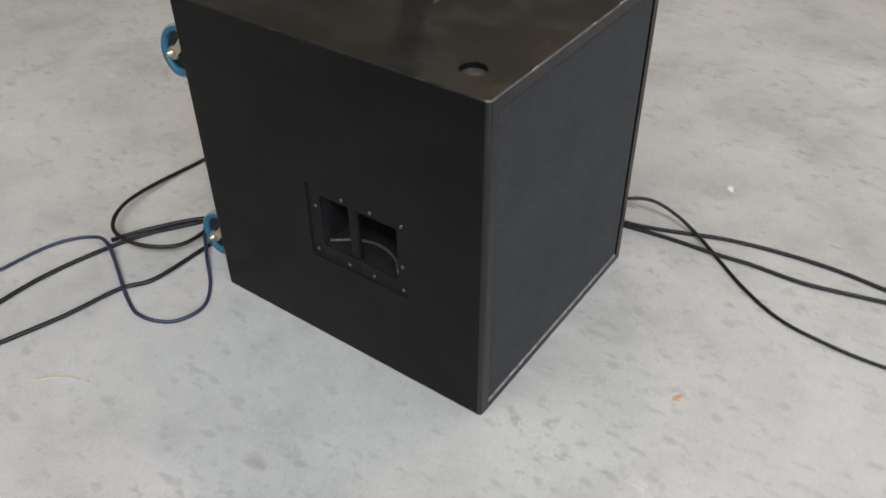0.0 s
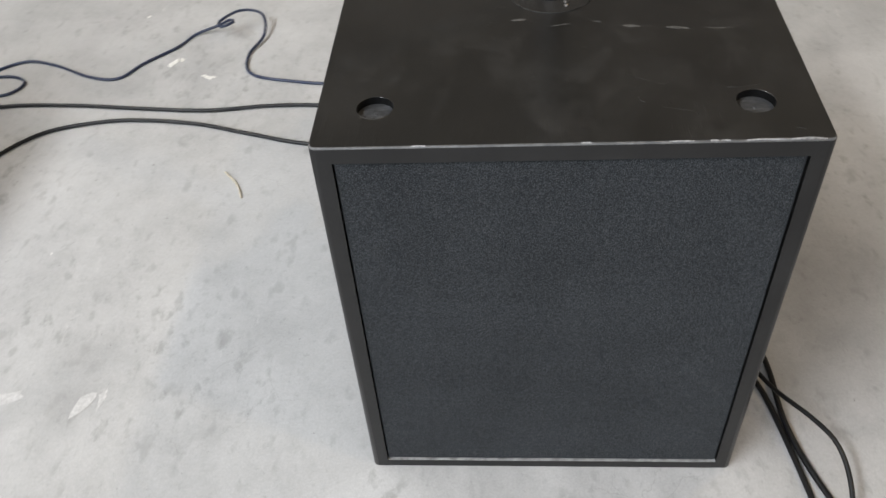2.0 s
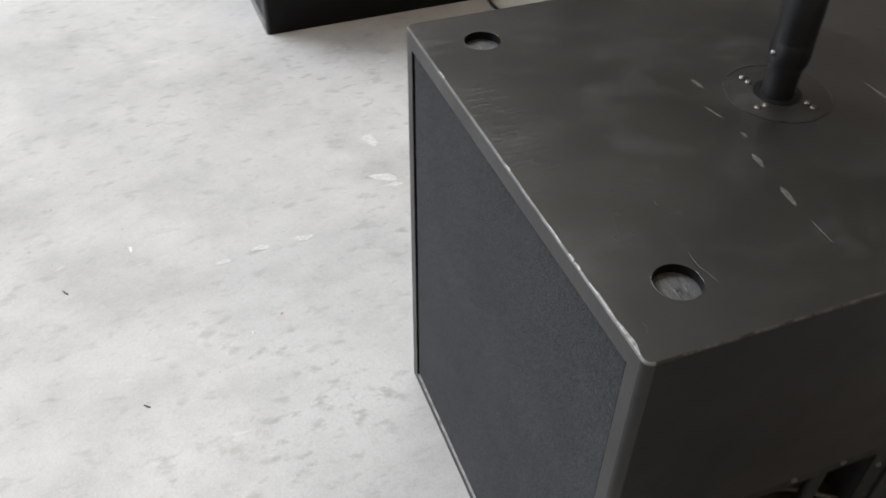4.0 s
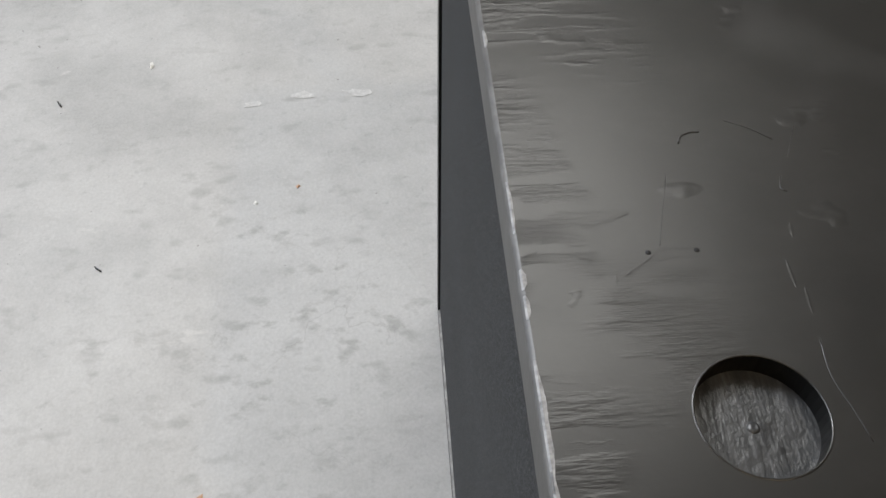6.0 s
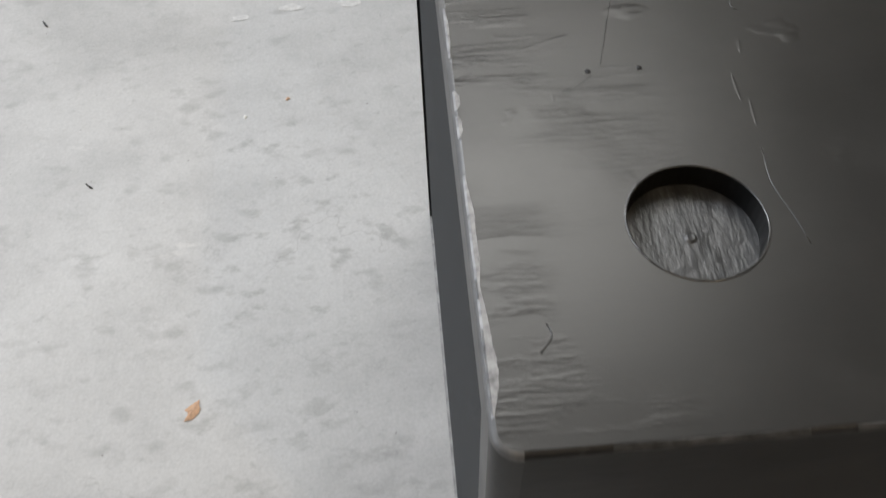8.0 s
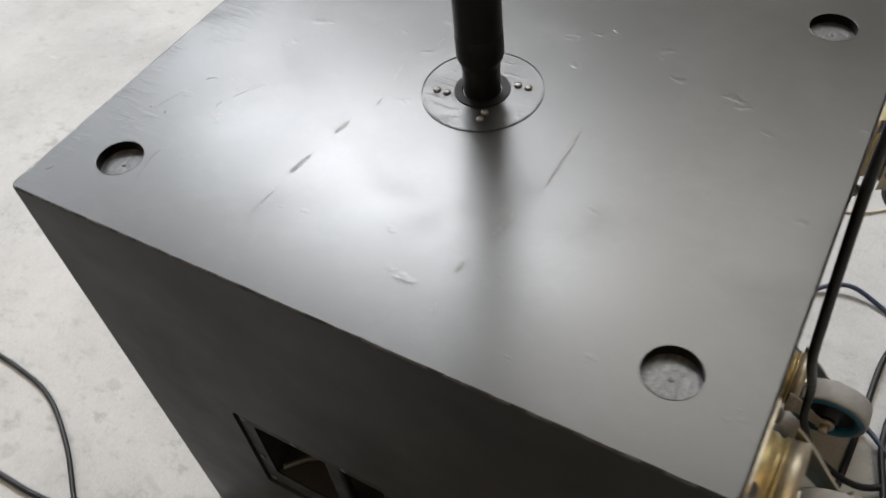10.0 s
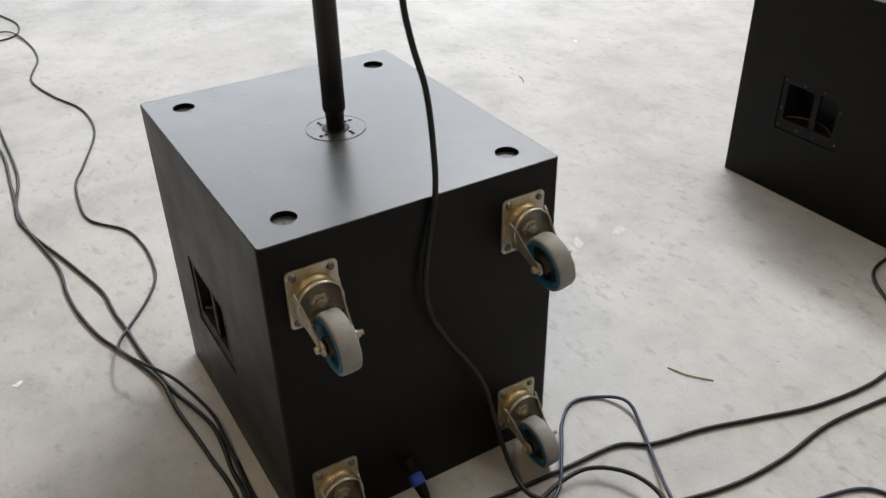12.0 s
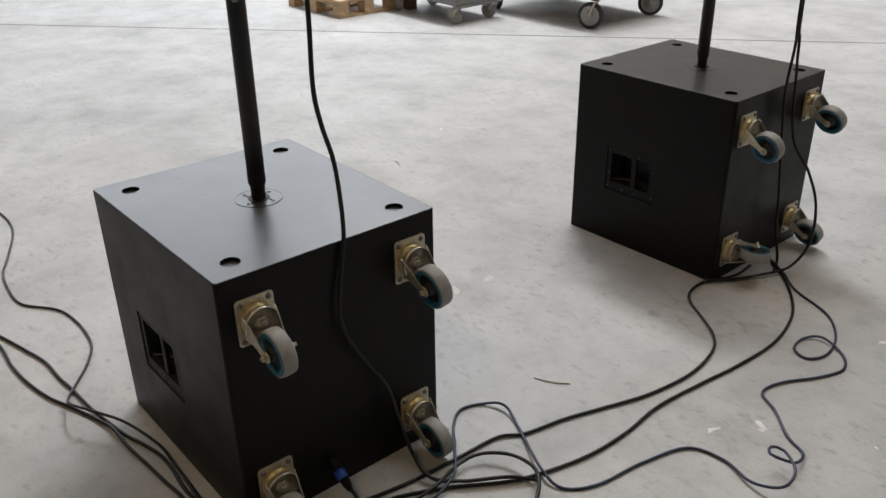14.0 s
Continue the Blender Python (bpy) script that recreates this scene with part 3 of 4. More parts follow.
def chip_bm(m, length, width, rng):
    """Bare primer where the paint has come off an edge: straight along the edge, ragged inwards."""
    n = max(7, int(length / 0.0011))
    bm = bmesh.new()
    rows = []
    for k in range(n):
        u = k / (n - 1)
        half = min(1.0, 3 * u + 0.1, 3 * (1 - u) + 0.1)
        rows.append([bm.verts.new(m @ Vector(((u - 0.5) * length, v, z))) for v, z in ((-0.0009, -0.0010), (0.0004, 0.0002), (0.0004 + width * half * (0.85 + 0.08 * math.sin(k * 0.35 + length * 900) + rng.uniform(-0.07, 0.07)), 0.00018))])
    for a, b in zip(rows, rows[1:]):
        for k in (0, 1):
            bm.faces.new((a[k], b[k], b[k + 1], a[k + 1]))
    return bm


def scuff_meshes():
    """Dragged pale marks, dents and scratches on the lid, chips along its edges, each a piece of its own."""
    rng = random.Random(4)
    out = []

    def at(x, y, deg):
        return Matrix.Translation((x, y, H)) @ Matrix.Rotation(radians(deg), 4, "Z")

    # dragged scuffs in two lines
    for x, y, ln, wd, deg in ((0.373, 0.234, 0.022, 0.0080, -7), (0.429, 0.227, 0.028, 0.0075, -9), (0.332, 0.247, 0.010, 0.004, 0), (0.480, 0.224, 0.034, 0.0022, -3),
                              (0.330, 0.432, 0.080, 0.0038, 0), (0.418, 0.419, 0.028, 0.0065, -8), (0.471, 0.409, 0.015, 0.006, 0), (0.513, 0.410, 0.009, 0.004, 10),
                              (0.233, 0.256, 0.020, 0.006, 5), (0.286, 0.241, 0.026, 0.003, 12)):
        out.append(("scuff", mesh_of("scuff", patch_bm(at(x, y, deg), ln, wd, rng, 0.00018), LID_SCUFF)))
    # dents and gouges in the paint
    for x, y, ln, wd, deg in ((0.409, 0.034, 0.020, 0.0032, 108), (0.423, 0.004, 0.006, 0.0020, 115), (0.4405, 0.0175, 0.005, 0.0022, 100), (0.4265, 0.024, 0.005, 0.0020, 80),
                              (0.418, 0.1025, 0.007, 0.0025, -10), (0.438, 0.096, 0.012, 0.0022, 0), (0.4495, 0.0985, 0.011, 0.0020, -4), (0.436, 0.033, 0.003, 0.0026, 0), (0.431, 0.042, 0.014, 0.002, 125)):
        out.append(("dent", mesh_of("dent", patch_bm(at(x, y, deg), ln, wd, rng, 0.00015), LID)))
    for x, y in ((0.425, 0.047), (0.425, 0.065)):
        out.append(("pit", mesh_of("pit", lathe([(0.0011, 0.00005), (0.0008, 0.0004), (0.0, 0.0003)], 10, m=Matrix.Translation((x, y, H))), INNER)))
    for pts, r in (([(0.371, 0.071), (0.367, 0.073), (0.365, 0.077), (0.365, 0.081)], 0.0004), ([(0.359, 0.093), (0.364, 0.102), (0.371, 0.110)], 0.0002), ([(0.364, 0.121), (0.381, 0.113)], 0.0002),
                   ([(0.391, 0.107), (0.397, 0.105), (0.399, 0.107)], 0.0003), ([(0.465, 0.097), (0.479, 0.096), (0.492, 0.099), (0.503, 0.101)], 0.00022),
                   ([(0.388, 0.062), (0.405, 0.057), (0.422, 0.052)], 0.00016), ([(0.523, 0.018), (0.527, 0.019), (0.532, 0.015)], 0.0003)):
        out.append(("scratch", mesh_of("scratch", tube([(x, y, H) for x, y in pts], r, 6, 0.003), LID)))
    # paint lost along the front edge, growing towards the corner; small chips along the side edge
    for x, ln, wd in ((0.528, 0.044, 0.0022), (0.536, 0.026, 0.0030), (0.490, 0.046, 0.0017), (0.446, 0.010, 0.0016), (0.434, 0.009, 0.0018), (0.400, 0.026, 0.0008), (0.30, 0.012, 0.0012), (0.12, 0.016, 0.0012)):
        out.append(("edge_chip", mesh_of("edge_chip", chip_bm(at(x, -0.0006, 0), ln, wd, rng), CHIP_EDGE)))
    y = 0.03
    while y < 0.62:
        ln = rng.uniform(0.012, 0.060)
        out.append(("edge_chip", mesh_of("edge_chip", chip_bm(at(W + 0.0008, y + ln / 2, 90), ln, rng.uniform(0.0002, 0.0009), rng), CHIP_DULL)))
        y += ln + rng.uniform(0.0, 0.02)
    return out


BODY, GRILLE, HANDLE, CASTER, SOCKETS, SCUFFS = cabinet_body(), grille_mesh(), handle_meshes(), caster_meshes(), socket_meshes(), scuff_meshes()


CENTRE = mesh_of("centre_mark", lathe([(0.0022, 0.0), (0.0016, 0.0006), (0.0007, 0.0007), (0.0, 0.0002)], 14), RECESS)
RIM_RING = mesh_of("recess_rim", lathe([(0.0214, 0.0000), (0.0216, 0.0003), (0.0219, 0.0003), (0.0222, 0.0001)], 48), LID)


def subwoofer(m, swivels, label, marks):
    sub = new("subwoofer")
    sub.matrix_basis = m
    tagged(sub, label, "subwoofer", "subwoofer cabinets")
    body = part("body", BODY, sub)
    part("grille", GRILLE, sub, "dark grey foam front grille")
    if marks:
        for kind, me in SCUFFS:
            part(kind, me, body)
    y0, z0, y1, z1 = GRIP
    w = y1 - y0
    for side in (0, 1):
        # x along the cabinet's depth, z outwards
        if side == 0:
            base = Matrix(((0, 0, -1, -G), (1, 0, 0, y0), (0, 1, 0, z0), (0, 0, 0, 1)))
        else:
            base = Matrix(((0, 0, 1, W + G), (1, 0, 0, y0), (0, 1, 0, z0), (0, 0, 0, 1)))
        hp = part("handle", HANDLE[0], sub, "black recessed carrying handle", base)
        part("cup", HANDLE[1], hp)
        part("grip_bar", HANDLE[2], hp)
        part("cup_rib", HANDLE[3], hp)
        h = z1 - z0
        for sx, sy in ((-0.010, h + 0.010), (w * 0.33, h + 0.010), (w * 0.7, h + 0.010), (w + 0.012, h * 0.75), (w + 0.016, -0.016), (w * 0.66, -0.020), (w * 0.33, -0.020), (-0.010, -0.020), (-0.010, h * 0.3)):
            part("screw", HANDLE[5], hp, "", pose(sx, sy, -0.0036))
    for cx, cy in FEET:
        part("recess_rim", RIM_RING, body, "", pose(cx, cy, H))
        part("centre_mark", CENTRE, body, "", pose(cx, cy, H - 0.0094))
    fl = part("flange", SOCKETS[2], sub, "round pole socket flange", pose(SOCKET[0], SOCKET[1], H))
    part("flange_edge", SOCKETS[0], fl)
    part("socket_collar", SOCKETS[1], fl)
    for k in range(4):
        a = radians(25 + 90 * k)
        part("screw", HANDLE[4], fl, "", pose(0.042 * math.cos(a), 0.042 * math.sin(a), 0.0002))
        part("screw", HANDLE[4], fl, "", pose(0.033 * math.cos(a + 0.12), 0.033 * math.sin(a + 0.12), 0.0002))
    for (cx, cz), deg in zip(((0.482, 0.542), (0.076, 0.542), (0.482, 0.104), (0.076, 0.104)), swivels):
        # plate on the back: x to the west, y up, z out of the back
        base = Matrix(((-1, 0, 0, cx), (0, 0, 1, D + G), (0, 1, 0, cz), (0, 0, 0, 1)))
        cp = part("caster", CASTER["plate"], sub, "zinc swivel caster with a blue wheel and grey tyre", base)
        spin = Matrix.Rotation(radians(deg), 4, "Z")
        for key in ("fork", "tyre", "rim", "hub", "axle"):
            part(key, CASTER[key], cp, "", spin)
        part("swivel_race", CASTER["race"], cp)
        part("king_bolt", CASTER["nut"], cp)
        for sx in (-1, 1):
            for sy in (-1, 1):
                part("bolt", CASTER["bolt"], cp, "", pose(sx * 0.0325, sy * 0.0430, 0))
    return sub


subwoofer(pose(0, 0, 0), (3, 9, 2, 7), "black subwoofer cabinet on concrete, scuffed lid, four casters behind", True)
B_POSE = pose(-1.792, 0.007, 0, 0, 0, 0.6)
subwoofer(B_POSE, (14, 22, 85, 20), "black painted subwoofer cabinet with one caster swivelled sideways", False)


# ---- speaker poles ----
def pole_meshes():
    tube_bm = lathe([(0.0172, -0.004), (0.0172, 0.020), (0.0178, 0.024), (0.0178, 0.030), (0.0205, 0.034), (0.0212, 0.040), (0.0212, 1.30), (0.018, 1.305), (0, 1.305)], 40)
    collar = lathe([(0.0210, 0.036), (0.0215, 0.039), (0.0215, 0.060), (0.0210, 0.062)], 40)
    pin = lathe([(0, 0.0245), (0.003, 0.024), (0.0036, 0.0205)], 12, None, Matrix.Rotation(radians(90), 4, "X") @ pose(0, 0.048, 0))
    mark = bmesh.new()
    for z0, z1, hw in ((0.470, 0.482, 0.004), (0.484, 0.492, 0.0062), (0.462, 0.466, 0.0062)):
        rows = [[mark.verts.new((0.0214 * math.cos(a), 0.0214 * math.sin(a), z)) for a in [radians(58) + (k / 4 - 0.5) * 2 * hw / 0.0214 for k in range(5)]] for z in (z0, z1)]
        for k in range(4):
            mark.faces.new((rows[0][k], rows[0][k + 1], rows[1][k + 1], rows[1][k]))
    return mesh_of("tube", tube_bm, POLE), mesh_of("collar", collar, POLE), mesh_of("spring_pin", pin, SCREW), mesh_of("pole_mark", mark, SCUFF)


POLES = pole_meshes()


def speaker_pole(m):
    p = new("speaker_pole")
    p.matrix_basis = m
    tagged(p, "black steel speaker pole standing in the subwoofer's lid socket", "pole", "speaker poles")
    t = part("tube", POLES[0], p)
    part("collar", POLES[1], p)
    part("spring_pin", POLES[2], p)
    part("pole_mark", POLES[3], t, "small pale maker's mark")


speaker_pole(pose(SOCKET[0], SOCKET[1], H + 0.0045))
speaker_pole(B_POSE @ pose(SOCKET[0], SOCKET[1], H + 0.0045, 0, 0, 40))


# ---- cables ----
def cable(points, radius, mat, label, group="floor cables"):
    pts = [(*q, radius + 0.0008) if len(q) == 2 else q for q in points]
    ob = new("cable", mesh_of("cable", tube(pts, radius), mat))
    return tagged(ob, label, "cable", group)


cable([(-1.441, 0.689, 0.006), (-1.333, 0.694), (-1.209, 0.651), (-1.119, 0.661), (-1.061, 0.702), (-1.007, 0.784), (-0.946, 0.867), (-0.870, 0.919), (-0.722, 0.948), (-0.546, 0.931), (-0.402, 0.888), (-0.283, 0.850), (-0.159, 0.823), (-0.092, 0.786), (0.048, 0.778), (0.197, 0.767), (0.357, 0.737), (0.467, 0.707), (0.547, 0.678), (0.602, 0.597), (0.617, 0.442), (0.610, 0.346), (0.609, 0.275), (0.626, 0.193), (0.645, 0.130), (0.661, 0.037), (0.675, -0.069), (0.682, -0.178), (0.691, -0.257), (0.695, -0.370), (0.722, -0.488), (0.756, -0.617), (0.814, -0.827), (0.823, -0.967), (0.780, -1.226), (0.777, -1.603), (0.773, -1.999), (0.770, -2.395), (0.757, -2.739), (0.694, -3.180), (0.689, -3.668), (0.752, -4.349)],
      0.0048, CABLE, "thick black rubber loudspeaker cable lying on concrete")
cable([(-1.520, 0.738, 0.006), (-1.518, 0.727), (-1.446, 0.818), (-1.331, 0.916), (-1.212, 0.980), (-1.045, 1.019), (-0.865, 1.016), (-0.694, 0.997), (-0.517, 0.982), (-0.366, 0.996), (-0.233, 0.993), (-0.105, 0.966), (0.003, 0.926), (0.119, 0.851), (0.238, 0.792), (0.358, 0.768), (0.477, 0.733), (0.577, 0.688), (0.631, 0.597), (0.634, 0.453), (0.642, 0.375), (0.650, 0.282), (0.661, 0.186, 0.010), (0.663, 0.084, 0.010), (0.681, 0.003), (0.713, -0.089), (0.748, -0.186), (0.771, -0.310), (0.778, -0.424), (0.775, -0.578), (0.818, -0.887), (0.811, -1.136), (0.799, -1.425), (0.835, -1.762), (0.832, -2.078), (0.759, -2.532), (0.733, -3.229), (0.793, -4.156)],
      0.0048, CABLE, "thick black rubber loudspeaker cable lying on concrete")
cable([(-1.541, 0.708, 0.005), (-1.459, 0.810, 0.014), (-1.398, 0.891), (-1.326, 1.043), (-1.214, 1.130), (-1.102, 1.157), (-1.042, 1.127), (-1.064, 1.076), (-1.134, 1.065), (-1.174, 1.105, 0.012), (-1.143, 1.186), (-1.072, 1.228), (-0.982, 1.203), (-0.871, 1.144), (-0.790, 1.135), (-0.744, 1.201), (-0.668, 1.283), (-0.636, 1.344), (-0.575, 1.360, 0.020), (-0.529, 1.347, 0.045), (-0.513, 1.317, 0.055), (-0.544, 1.301, 0.050), (-0.555, 1.331, 0.050), (-0.508, 1.388, 0.050), (-0.451, 1.391, 0.035), (-0.436, 1.320, 0.012), (-0.463, 1.228), (-0.433, 1.138), (-0.300, 1.098), (-0.154, 1.076), (-0.080, 1.026), (-0.085, 0.950, 0.016), (-0.167, 0.787), (-0.193, 0.706, 0.016), (-0.160, 0.652), (-0.098, 0.633), (-0.038, 0.672), (0.028, 0.754, 0.016), (0.109, 0.836, 0.018), (0.238, 0.853), (0.378, 0.803), (0.497, 0.753), (0.577, 0.698), (0.621, 0.577), (0.615, 0.446)],
      0.0039, CABLE_BLUE, "thin blue-black signal cable curled on concrete")
cable([(0.547, 0.718, 0.014), (0.607, 0.638, 0.014), (0.612, 0.517, 0.014), (0.605, 0.431, 0.012), (0.600, 0.330, 0.014), (0.603, 0.250, 0.026), (0.640, 0.130, 0.046), (0.690, 0.050, 0.060), (0.715, 0.000, 0.060), (0.722, -0.060, 0.040), (0.708, -0.125, 0.015), (0.668, -0.190), (0.608, -0.268), (0.558, -0.360), (0.541, -0.455), (0.540, -0.560), (0.561, -0.668), (0.640, -0.788), (0.643, -0.927), (0.622, -1.067), (0.572, -1.187), (0.480, -1.445), (0.478, -1.683), (0.546, -1.881), (0.589, -2.118), (0.522, -2.365), (0.520, -2.601), (0.568, -2.816, 0.011), (0.657, -2.847), (0.638, -2.738), (0.549, -2.777), (0.518, -2.945), (0.566, -3.141), (0.643, -3.356), (0.542, -3.599), (0.578, -4.057)],
      0.0040, CABLE, "thin black signal cable running off over concrete")
# loop of the plugged cable
plugged = cable([(0.327, 0.682, 0.052), (0.325, 0.722, 0.030), (0.319, 0.768, 0.010), (0.268, 0.823, 0.012), (0.169, 0.831, 0.016), (0.069, 0.810, 0.018), (-0.001, 0.819, 0.022), (-0.051, 0.880, 0.030), (-0.055, 0.961, 0.034), (0.000, 1.022, 0.030), (0.091, 1.054, 0.020), (0.250, 1.060), (0.421, 1.031), (0.534, 0.952), (0.585, 0.905), (0.612, 0.850), (0.622, 0.752), (0.607, 0.650, 0.014), (0.599, 0.598), (0.604, 0.496), (0.600, 0.400)],
                0.0048, CABLE, "black loudspeaker cable with a blue plug in the cabinet's back")


def connector(parent):
    m = look((0.331, 0.648, 0.083), (0.329, 0.73, 0.030))
    sleeve = lathe([(0, 0.0), (0.0125, 0.0), (0.0130, -0.004), (0.0130, -0.030), (0.0115, -0.034)], 24, None, m)
    band = lathe([(0.0118, -0.033), (0.0142, -0.034), (0.0142, -0.054), (0.0125, -0.057)], 24, None, m)
    boot = lathe([(0.0125, -0.057), (0.0105, -0.075), (0.0070, -0.088), (0.0052, -0.092), (0, -0.092)], 24, None, m)
    c = part("connector", mesh_of("connector", sleeve, STEEL_BLACK), parent, "black and blue locking plug")
    part("locking_ring", mesh_of("locking_ring", band, PLUG_BLUE), c, "bright blue ring")
    part("boot", mesh_of("boot", boot, STEEL_BLACK), c)


connector(plugged)
# cables that hang from above the poles
cable([(0.294, 0.600, 2.027), (0.299, 0.645, 1.460), (0.300, 0.658, 1.164), (0.304, 0.660, 1.001), (0.292, 0.660, 0.921), (0.270, 0.660, 0.840), (0.260, 0.660, 0.750), (0.258, 0.660, 0.660), (0.276, 0.664, 0.570), (0.287, 0.668, 0.500), (0.283, 0.672, 0.440), (0.254, 0.680, 0.371), (0.187, 0.690, 0.251), (0.159, 0.700, 0.137), (0.148, 0.735, 0.050), (0.146, 0.800, 0.018), (0.095, 0.862, 0.018), (-0.000, 0.926, 0.019), (-0.060, 0.976)],
      0.0050, CABLE, "black cable hanging from above over the lid's back edge", "hanging cables")
cable([(-1.513, 0.650, 1.902), (-1.492, 0.684, 0.950), (-1.492, 0.690, 0.802), (-1.479, 0.690, 0.645), (-1.501, 0.696, 0.459), (-1.534, 0.702, 0.265), (-1.543, 0.710, 0.121), (-1.556, 0.727, 0.012), (-1.467, 0.768)],
      0.0050, CABLE, "black cable hanging behind the cabinet from above", "hanging cables")
cable([(-1.533, 0.650, 1.902), (-1.510, 0.682, 0.925), (-1.515, 0.688, 0.816), (-1.522, 0.695, 0.689), (-1.547, 0.712, 0.469), (-1.597, 0.762, 0.348), (-1.594, 0.812, 0.238), (-1.525, 0.848, 0.132), (-1.496, 0.809, 0.030), (-1.398, 0.759, 0.012), (-1.299, 0.715, 0.012), (-1.220, 0.655, 0.012)],
      0.0050, CABLE, "black cable bowing out behind the cabinet from above", "hanging cables")


# ---- litter on the floor ----
def flake(name, x, y, size, mat, label, seed, deg=0, long=1.0):
    rng = random.Random(seed)
    bm = bmesh.new()
    n = 9
    top = bm.verts.new((0, 0, 0.0005 if mat is SMEAR else 0.0012 + 0.03 * size))
    rim = []
    for k in range(n):
        a = 2 * math.pi * k / n
        r = size * 0.5 * rng.uniform(0.35, 1.15)
        rim.append(bm.verts.new((r * math.cos(a) * long, r * math.sin(a), 0.0003 if mat is SMEAR else rng.uniform(0.0003, 0.0008))))
    for k in range(n):
        bm.faces.new((top, rim[k], rim[(k + 1) % n]))
    bm.faces.new([bm.verts.new((v.co.x * 0.9, v.co.y * 0.9, 0.0)) for v in rim][::-1])
    ob = new(name, mesh_of(name, bm, mat))
    ob.matrix_basis = pose(x, y, 0.0003, 0, 0, deg)
    return tagged(ob, label, "debris", name + "s")


flake("wood_chip", 0.244, -0.276, 0.019, CHIP_TAN, "tan wood chip lying on concrete", 1, 130, 1.7)
flake("wood_chip", -0.210, -0.183, 0.007, CHIP_TAN, "tiny tan wood chip lying on concrete", 2)
for i, (x, y, size) in enumerate(((-0.548, 1.134, 0.022), (-0.564, 1.144, 0.014), (-0.664, 1.210, 0.026), (-0.642, 1.219, 0.016), (-1.304, 1.232, 0.022), (-1.128, -0.985, 0.012), (0.952, -0.112, 0.018), (-1.60, -1.23, 0.02), (-0.731, 0.491, 0.008), (-0.182, -0.240, 0.006), (-0.480, -0.422, 0.011), (-0.802, 1.457, 0.016))):
    flake("paint_flake", x, y, size, CHIP_WHITE, "small white paint flake on concrete", 20 + i, 37 * i, 1.6)
for i, (x, y, size, deg) in enumerate(((-0.674, 0.130, 0.030, 20), (-0.531, 0.115, 0.034, 55), (-0.500, 0.130, 0.018, 80), (-0.397, -0.102, 0.022, 60), (-0.398, -0.091, 0.016, 100), (-0.398, -0.183, 0.020, 95), (0.353, 2.20, 0.05, 70), (0.30, 2.16, 0.03, 60), (-0.381, -0.260, 0.014, 100))):
    flake("plaster_smear", x, y, size, SMEAR, "pale plaster smear dragged over concrete", 60 + i, deg, 2.4)
for i, (a, b, r, mat) in enumerate((((-0.362, 0.658), (-0.418, 0.747), 0.0020, STRAW), ((-0.085, -0.441), (-0.077, -0.432), 0.0011, DARK_RUBBER), ((-1.11, -0.95), (-1.135, -1.02), 0.002, STRAW), ((-0.406, -0.553), (-0.394, -0.545), 0.0012, DARK_RUBBER))):
    bm = tube([(*a, r), ((a[0] + b[0]) / 2 + (b[1] - a[1]) * 0.1, (a[1] + b[1]) / 2, r * 1.6), (*b, r)], r, 6, 0.004)
    tagged(new("splinter", mesh_of("splinter", bm, mat)), "thin pale wood splinter lying on concrete" if mat is STRAW else "tiny dark splinter lying on concrete", "debris", "splinters")


# ---- pallet and trolleys in the distance ----
def pallet(m):
    p = new("pallet")
    p.matrix_basis = m
    tagged(p, "pale pine half pallet standing on concrete", "pallet")
    lx, ly = 0.60, 0.80
    block = mesh_of("block", box_bm((0, 0, 0.0), (0.095, 0.10, 0.078), 0.003, 1), PINE)
    board_x = mesh_of("bottom_board", box_bm((0, 0, 0), (lx, 0.10, 0.020), 0.002, 1), PINE)
    board_y = mesh_of("stringer", box_bm((0, 0, 0), (0.095, ly, 0.020), 0.002, 1), PINE)
    deck = mesh_of("deck_board", box_bm((0, 0, 0), (lx, 0.105, 0.020), 0.002, 1), PINE)
    for y in (0, 0.35, 0.70):
        part("bottom_board", board_x, p, "", pose(0, y, 0))
        for x in (0, 0.2525, 0.505):
            part("block", block, p, "", pose(x, y, 0.0205))
    for x in (0, 0.2525, 0.505):
        part("stringer", board_y, p, "", pose(x, 0, 0.099))
    for y in (0, 0.139, 0.278, 0.417, 0.556, 0.695):
        part("deck_board", deck, p, "", pose(x=0, y=y, z=0.1195))


pallet(pose(-3.373, -4.70, 0))


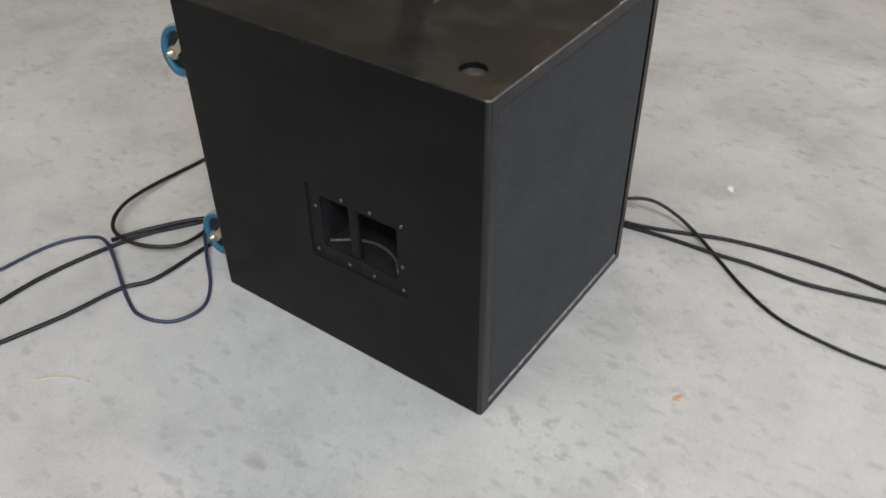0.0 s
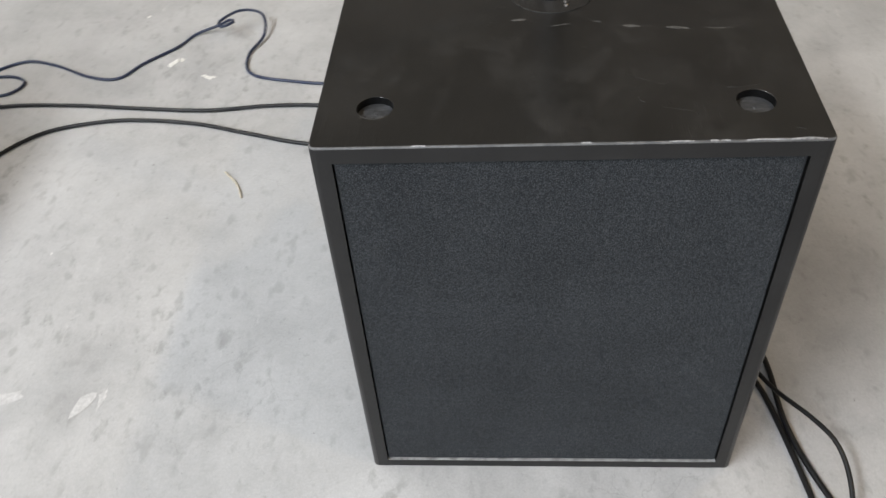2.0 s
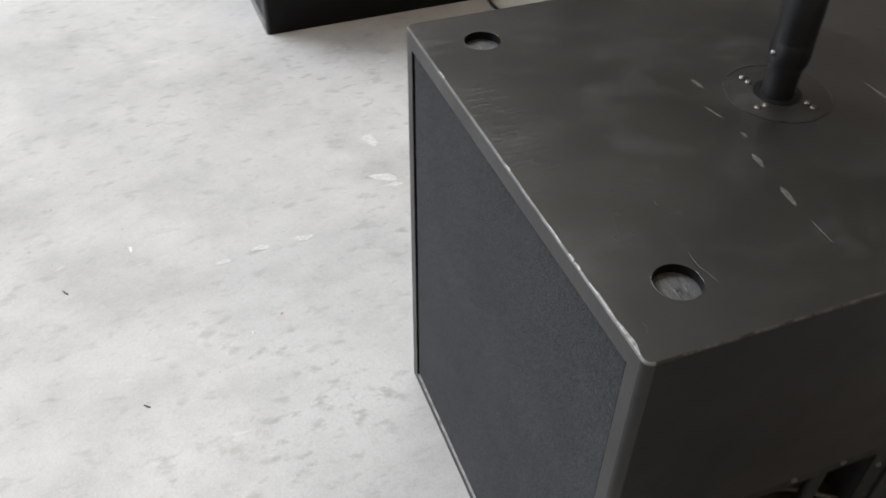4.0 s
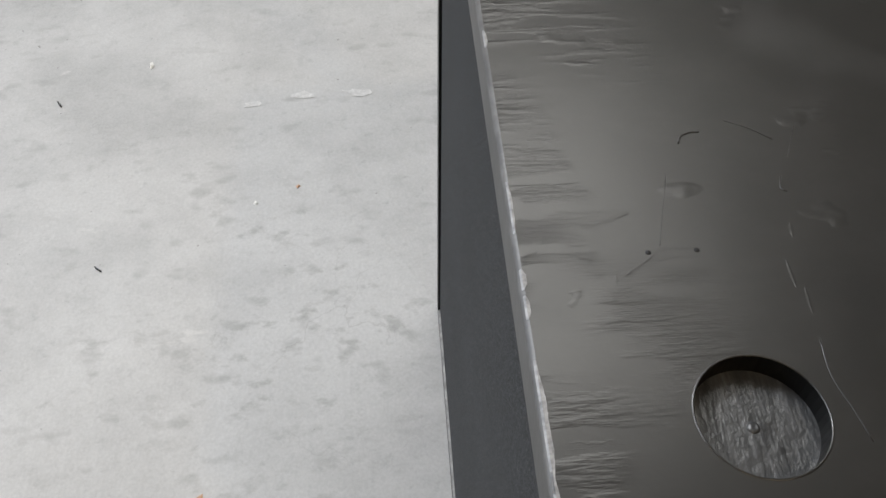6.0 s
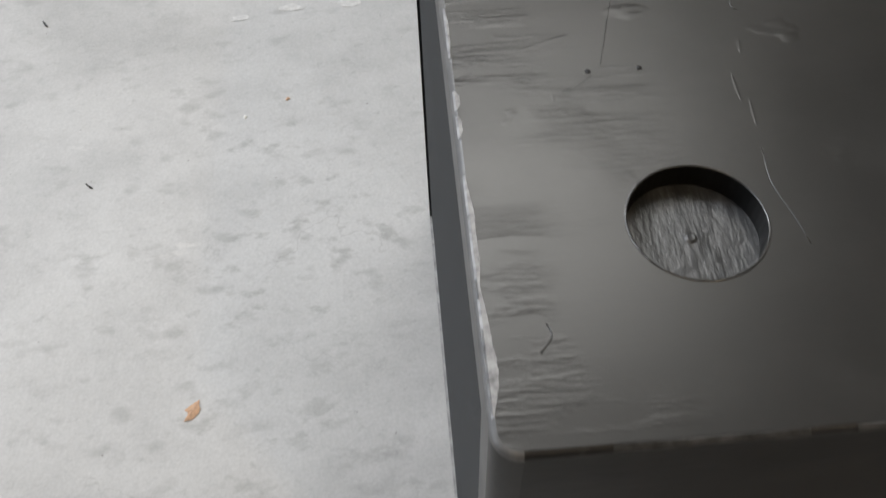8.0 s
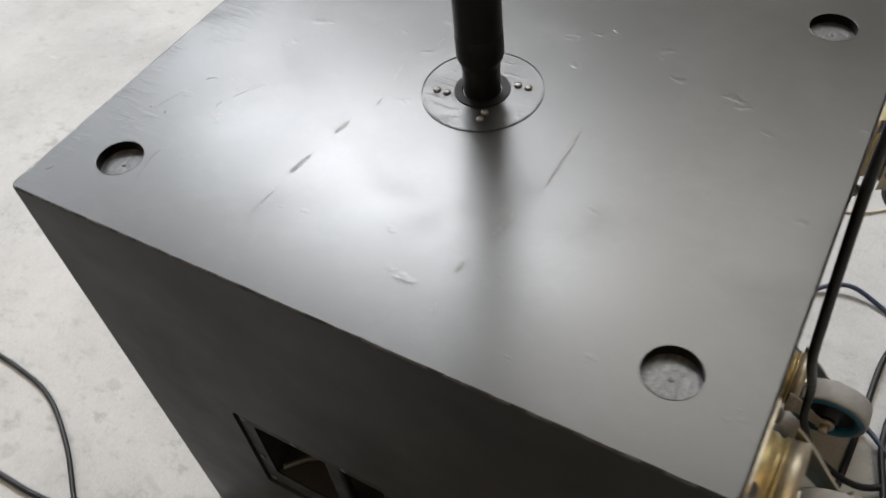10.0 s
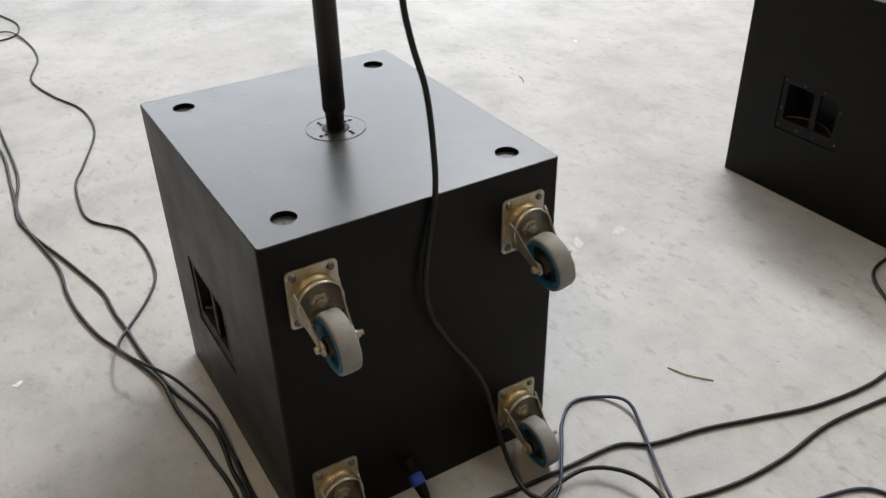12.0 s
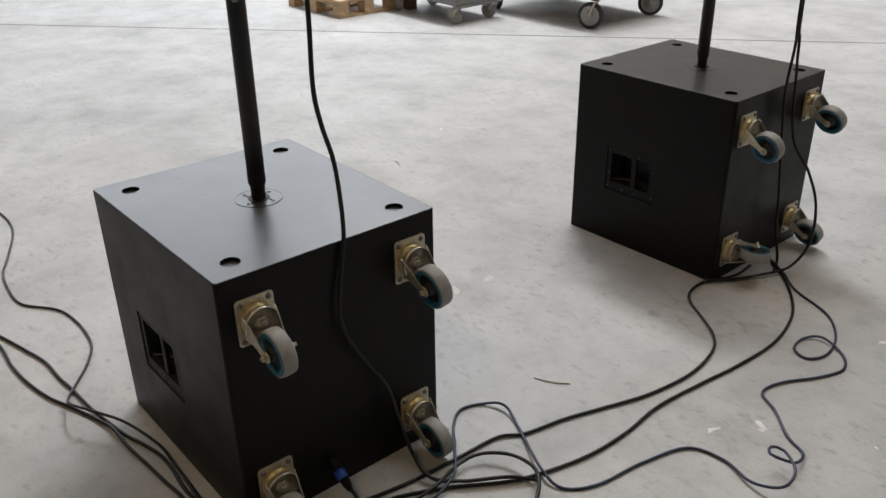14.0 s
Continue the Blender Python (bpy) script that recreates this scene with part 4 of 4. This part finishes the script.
def trolley_wheel(parent, m, r, tyre_mat, rim_mat):
    turn = Matrix.Rotation(radians(90), 4, "Y")
    t = lathe([(r * 0.74, -0.018), (r * 0.93, -0.020), (r, -0.012), (r, 0.012), (r * 0.93, 0.020), (r * 0.74, 0.018)], 36, None, turn)
    k = lathe([(r * 0.75, -0.016), (r * 0.66, -0.012), (r * 0.30, -0.006), (r * 0.28, -0.022), (0, -0.022)], 28, None, turn)
    lathe([(r * 0.75, 0.016), (r * 0.66, 0.012), (r * 0.30, 0.006), (r * 0.28, 0.022), (0, 0.022)], 28, k, turn)
    w = part("wheel", mesh_of("wheel", t, tyre_mat), parent, "", m)
    part("rim", mesh_of("rim", k, rim_mat), w)
    f = bmesh.new()
    for s in (-1, 1):
        tube([(s * 0.030, 0, 0), (s * 0.031, 0.014, r * 0.5), (s * 0.028, 0.045, r * 1.1), (s * 0.012, 0.055, r * 1.32)], 0.008, 6, 0.02, f)
    box_bm((-0.05, 0.005, r * 1.30), (0.05, 0.105, r * 1.34), 0, 2, f)
    part("fork", mesh_of("fork", f, ZINC), w)


def trolley(m, lx, ly, z0, thick, r, label, wheel_mat, rim_mat, deck_mat):
    t = new("trolley")
    t.matrix_basis = m
    tagged(t, label, "trolley", "trolleys")
    part("deck", mesh_of("deck", box_bm((0, 0, z0), (lx, ly, z0 + thick), 0.008, 2), deck_mat), t)
    rail = mesh_of("frame_rail", box_bm((0, 0, z0 - 0.022), (lx, 0.04, z0 - 0.002), 0.003, 1), deck_mat)
    for y in (0, ly - 0.04):
        part("frame_rail", rail, t, "", pose(0, y, 0))
    for x, y, deg in ((0.06, ly - 0.08, 35), (lx - 0.06, ly - 0.08, 20), (0.06, 0.10, 10), (lx - 0.06, 0.10, -20)):
        trolley_wheel(t, pose(x, y, r, 0, 0, deg), r, wheel_mat, rim_mat)


trolley(pose(-3.768, -3.94, 0), 0.49, 0.90, 0.150, 0.11, 0.0625, "low grey steel trolley on small casters", TYRE, RIM_GREY, GREY_STEEL)
trolley(pose(-4.763, -3.414, 0), 0.85, 1.22, 0.246, 0.14, 0.10, "dark flatbed trolley on large rubber wheels", DARK_RUBBER, RIM_GREY, DARK_RUBBER)
bm = box_bm((-3.493, -3.88, 0), (-3.403, -3.79, 0.30), 0.004, 1)
tagged(new("timber_post", mesh_of("timber_post", bm, PINE_DARK)), "short dark brown timber post beside the pallet", "timber")
flake("paper_scrap", -4.384, -2.357, 0.06, CHIP_WHITE, "crumpled white paper scrap on concrete", 90, 20, 1.8)
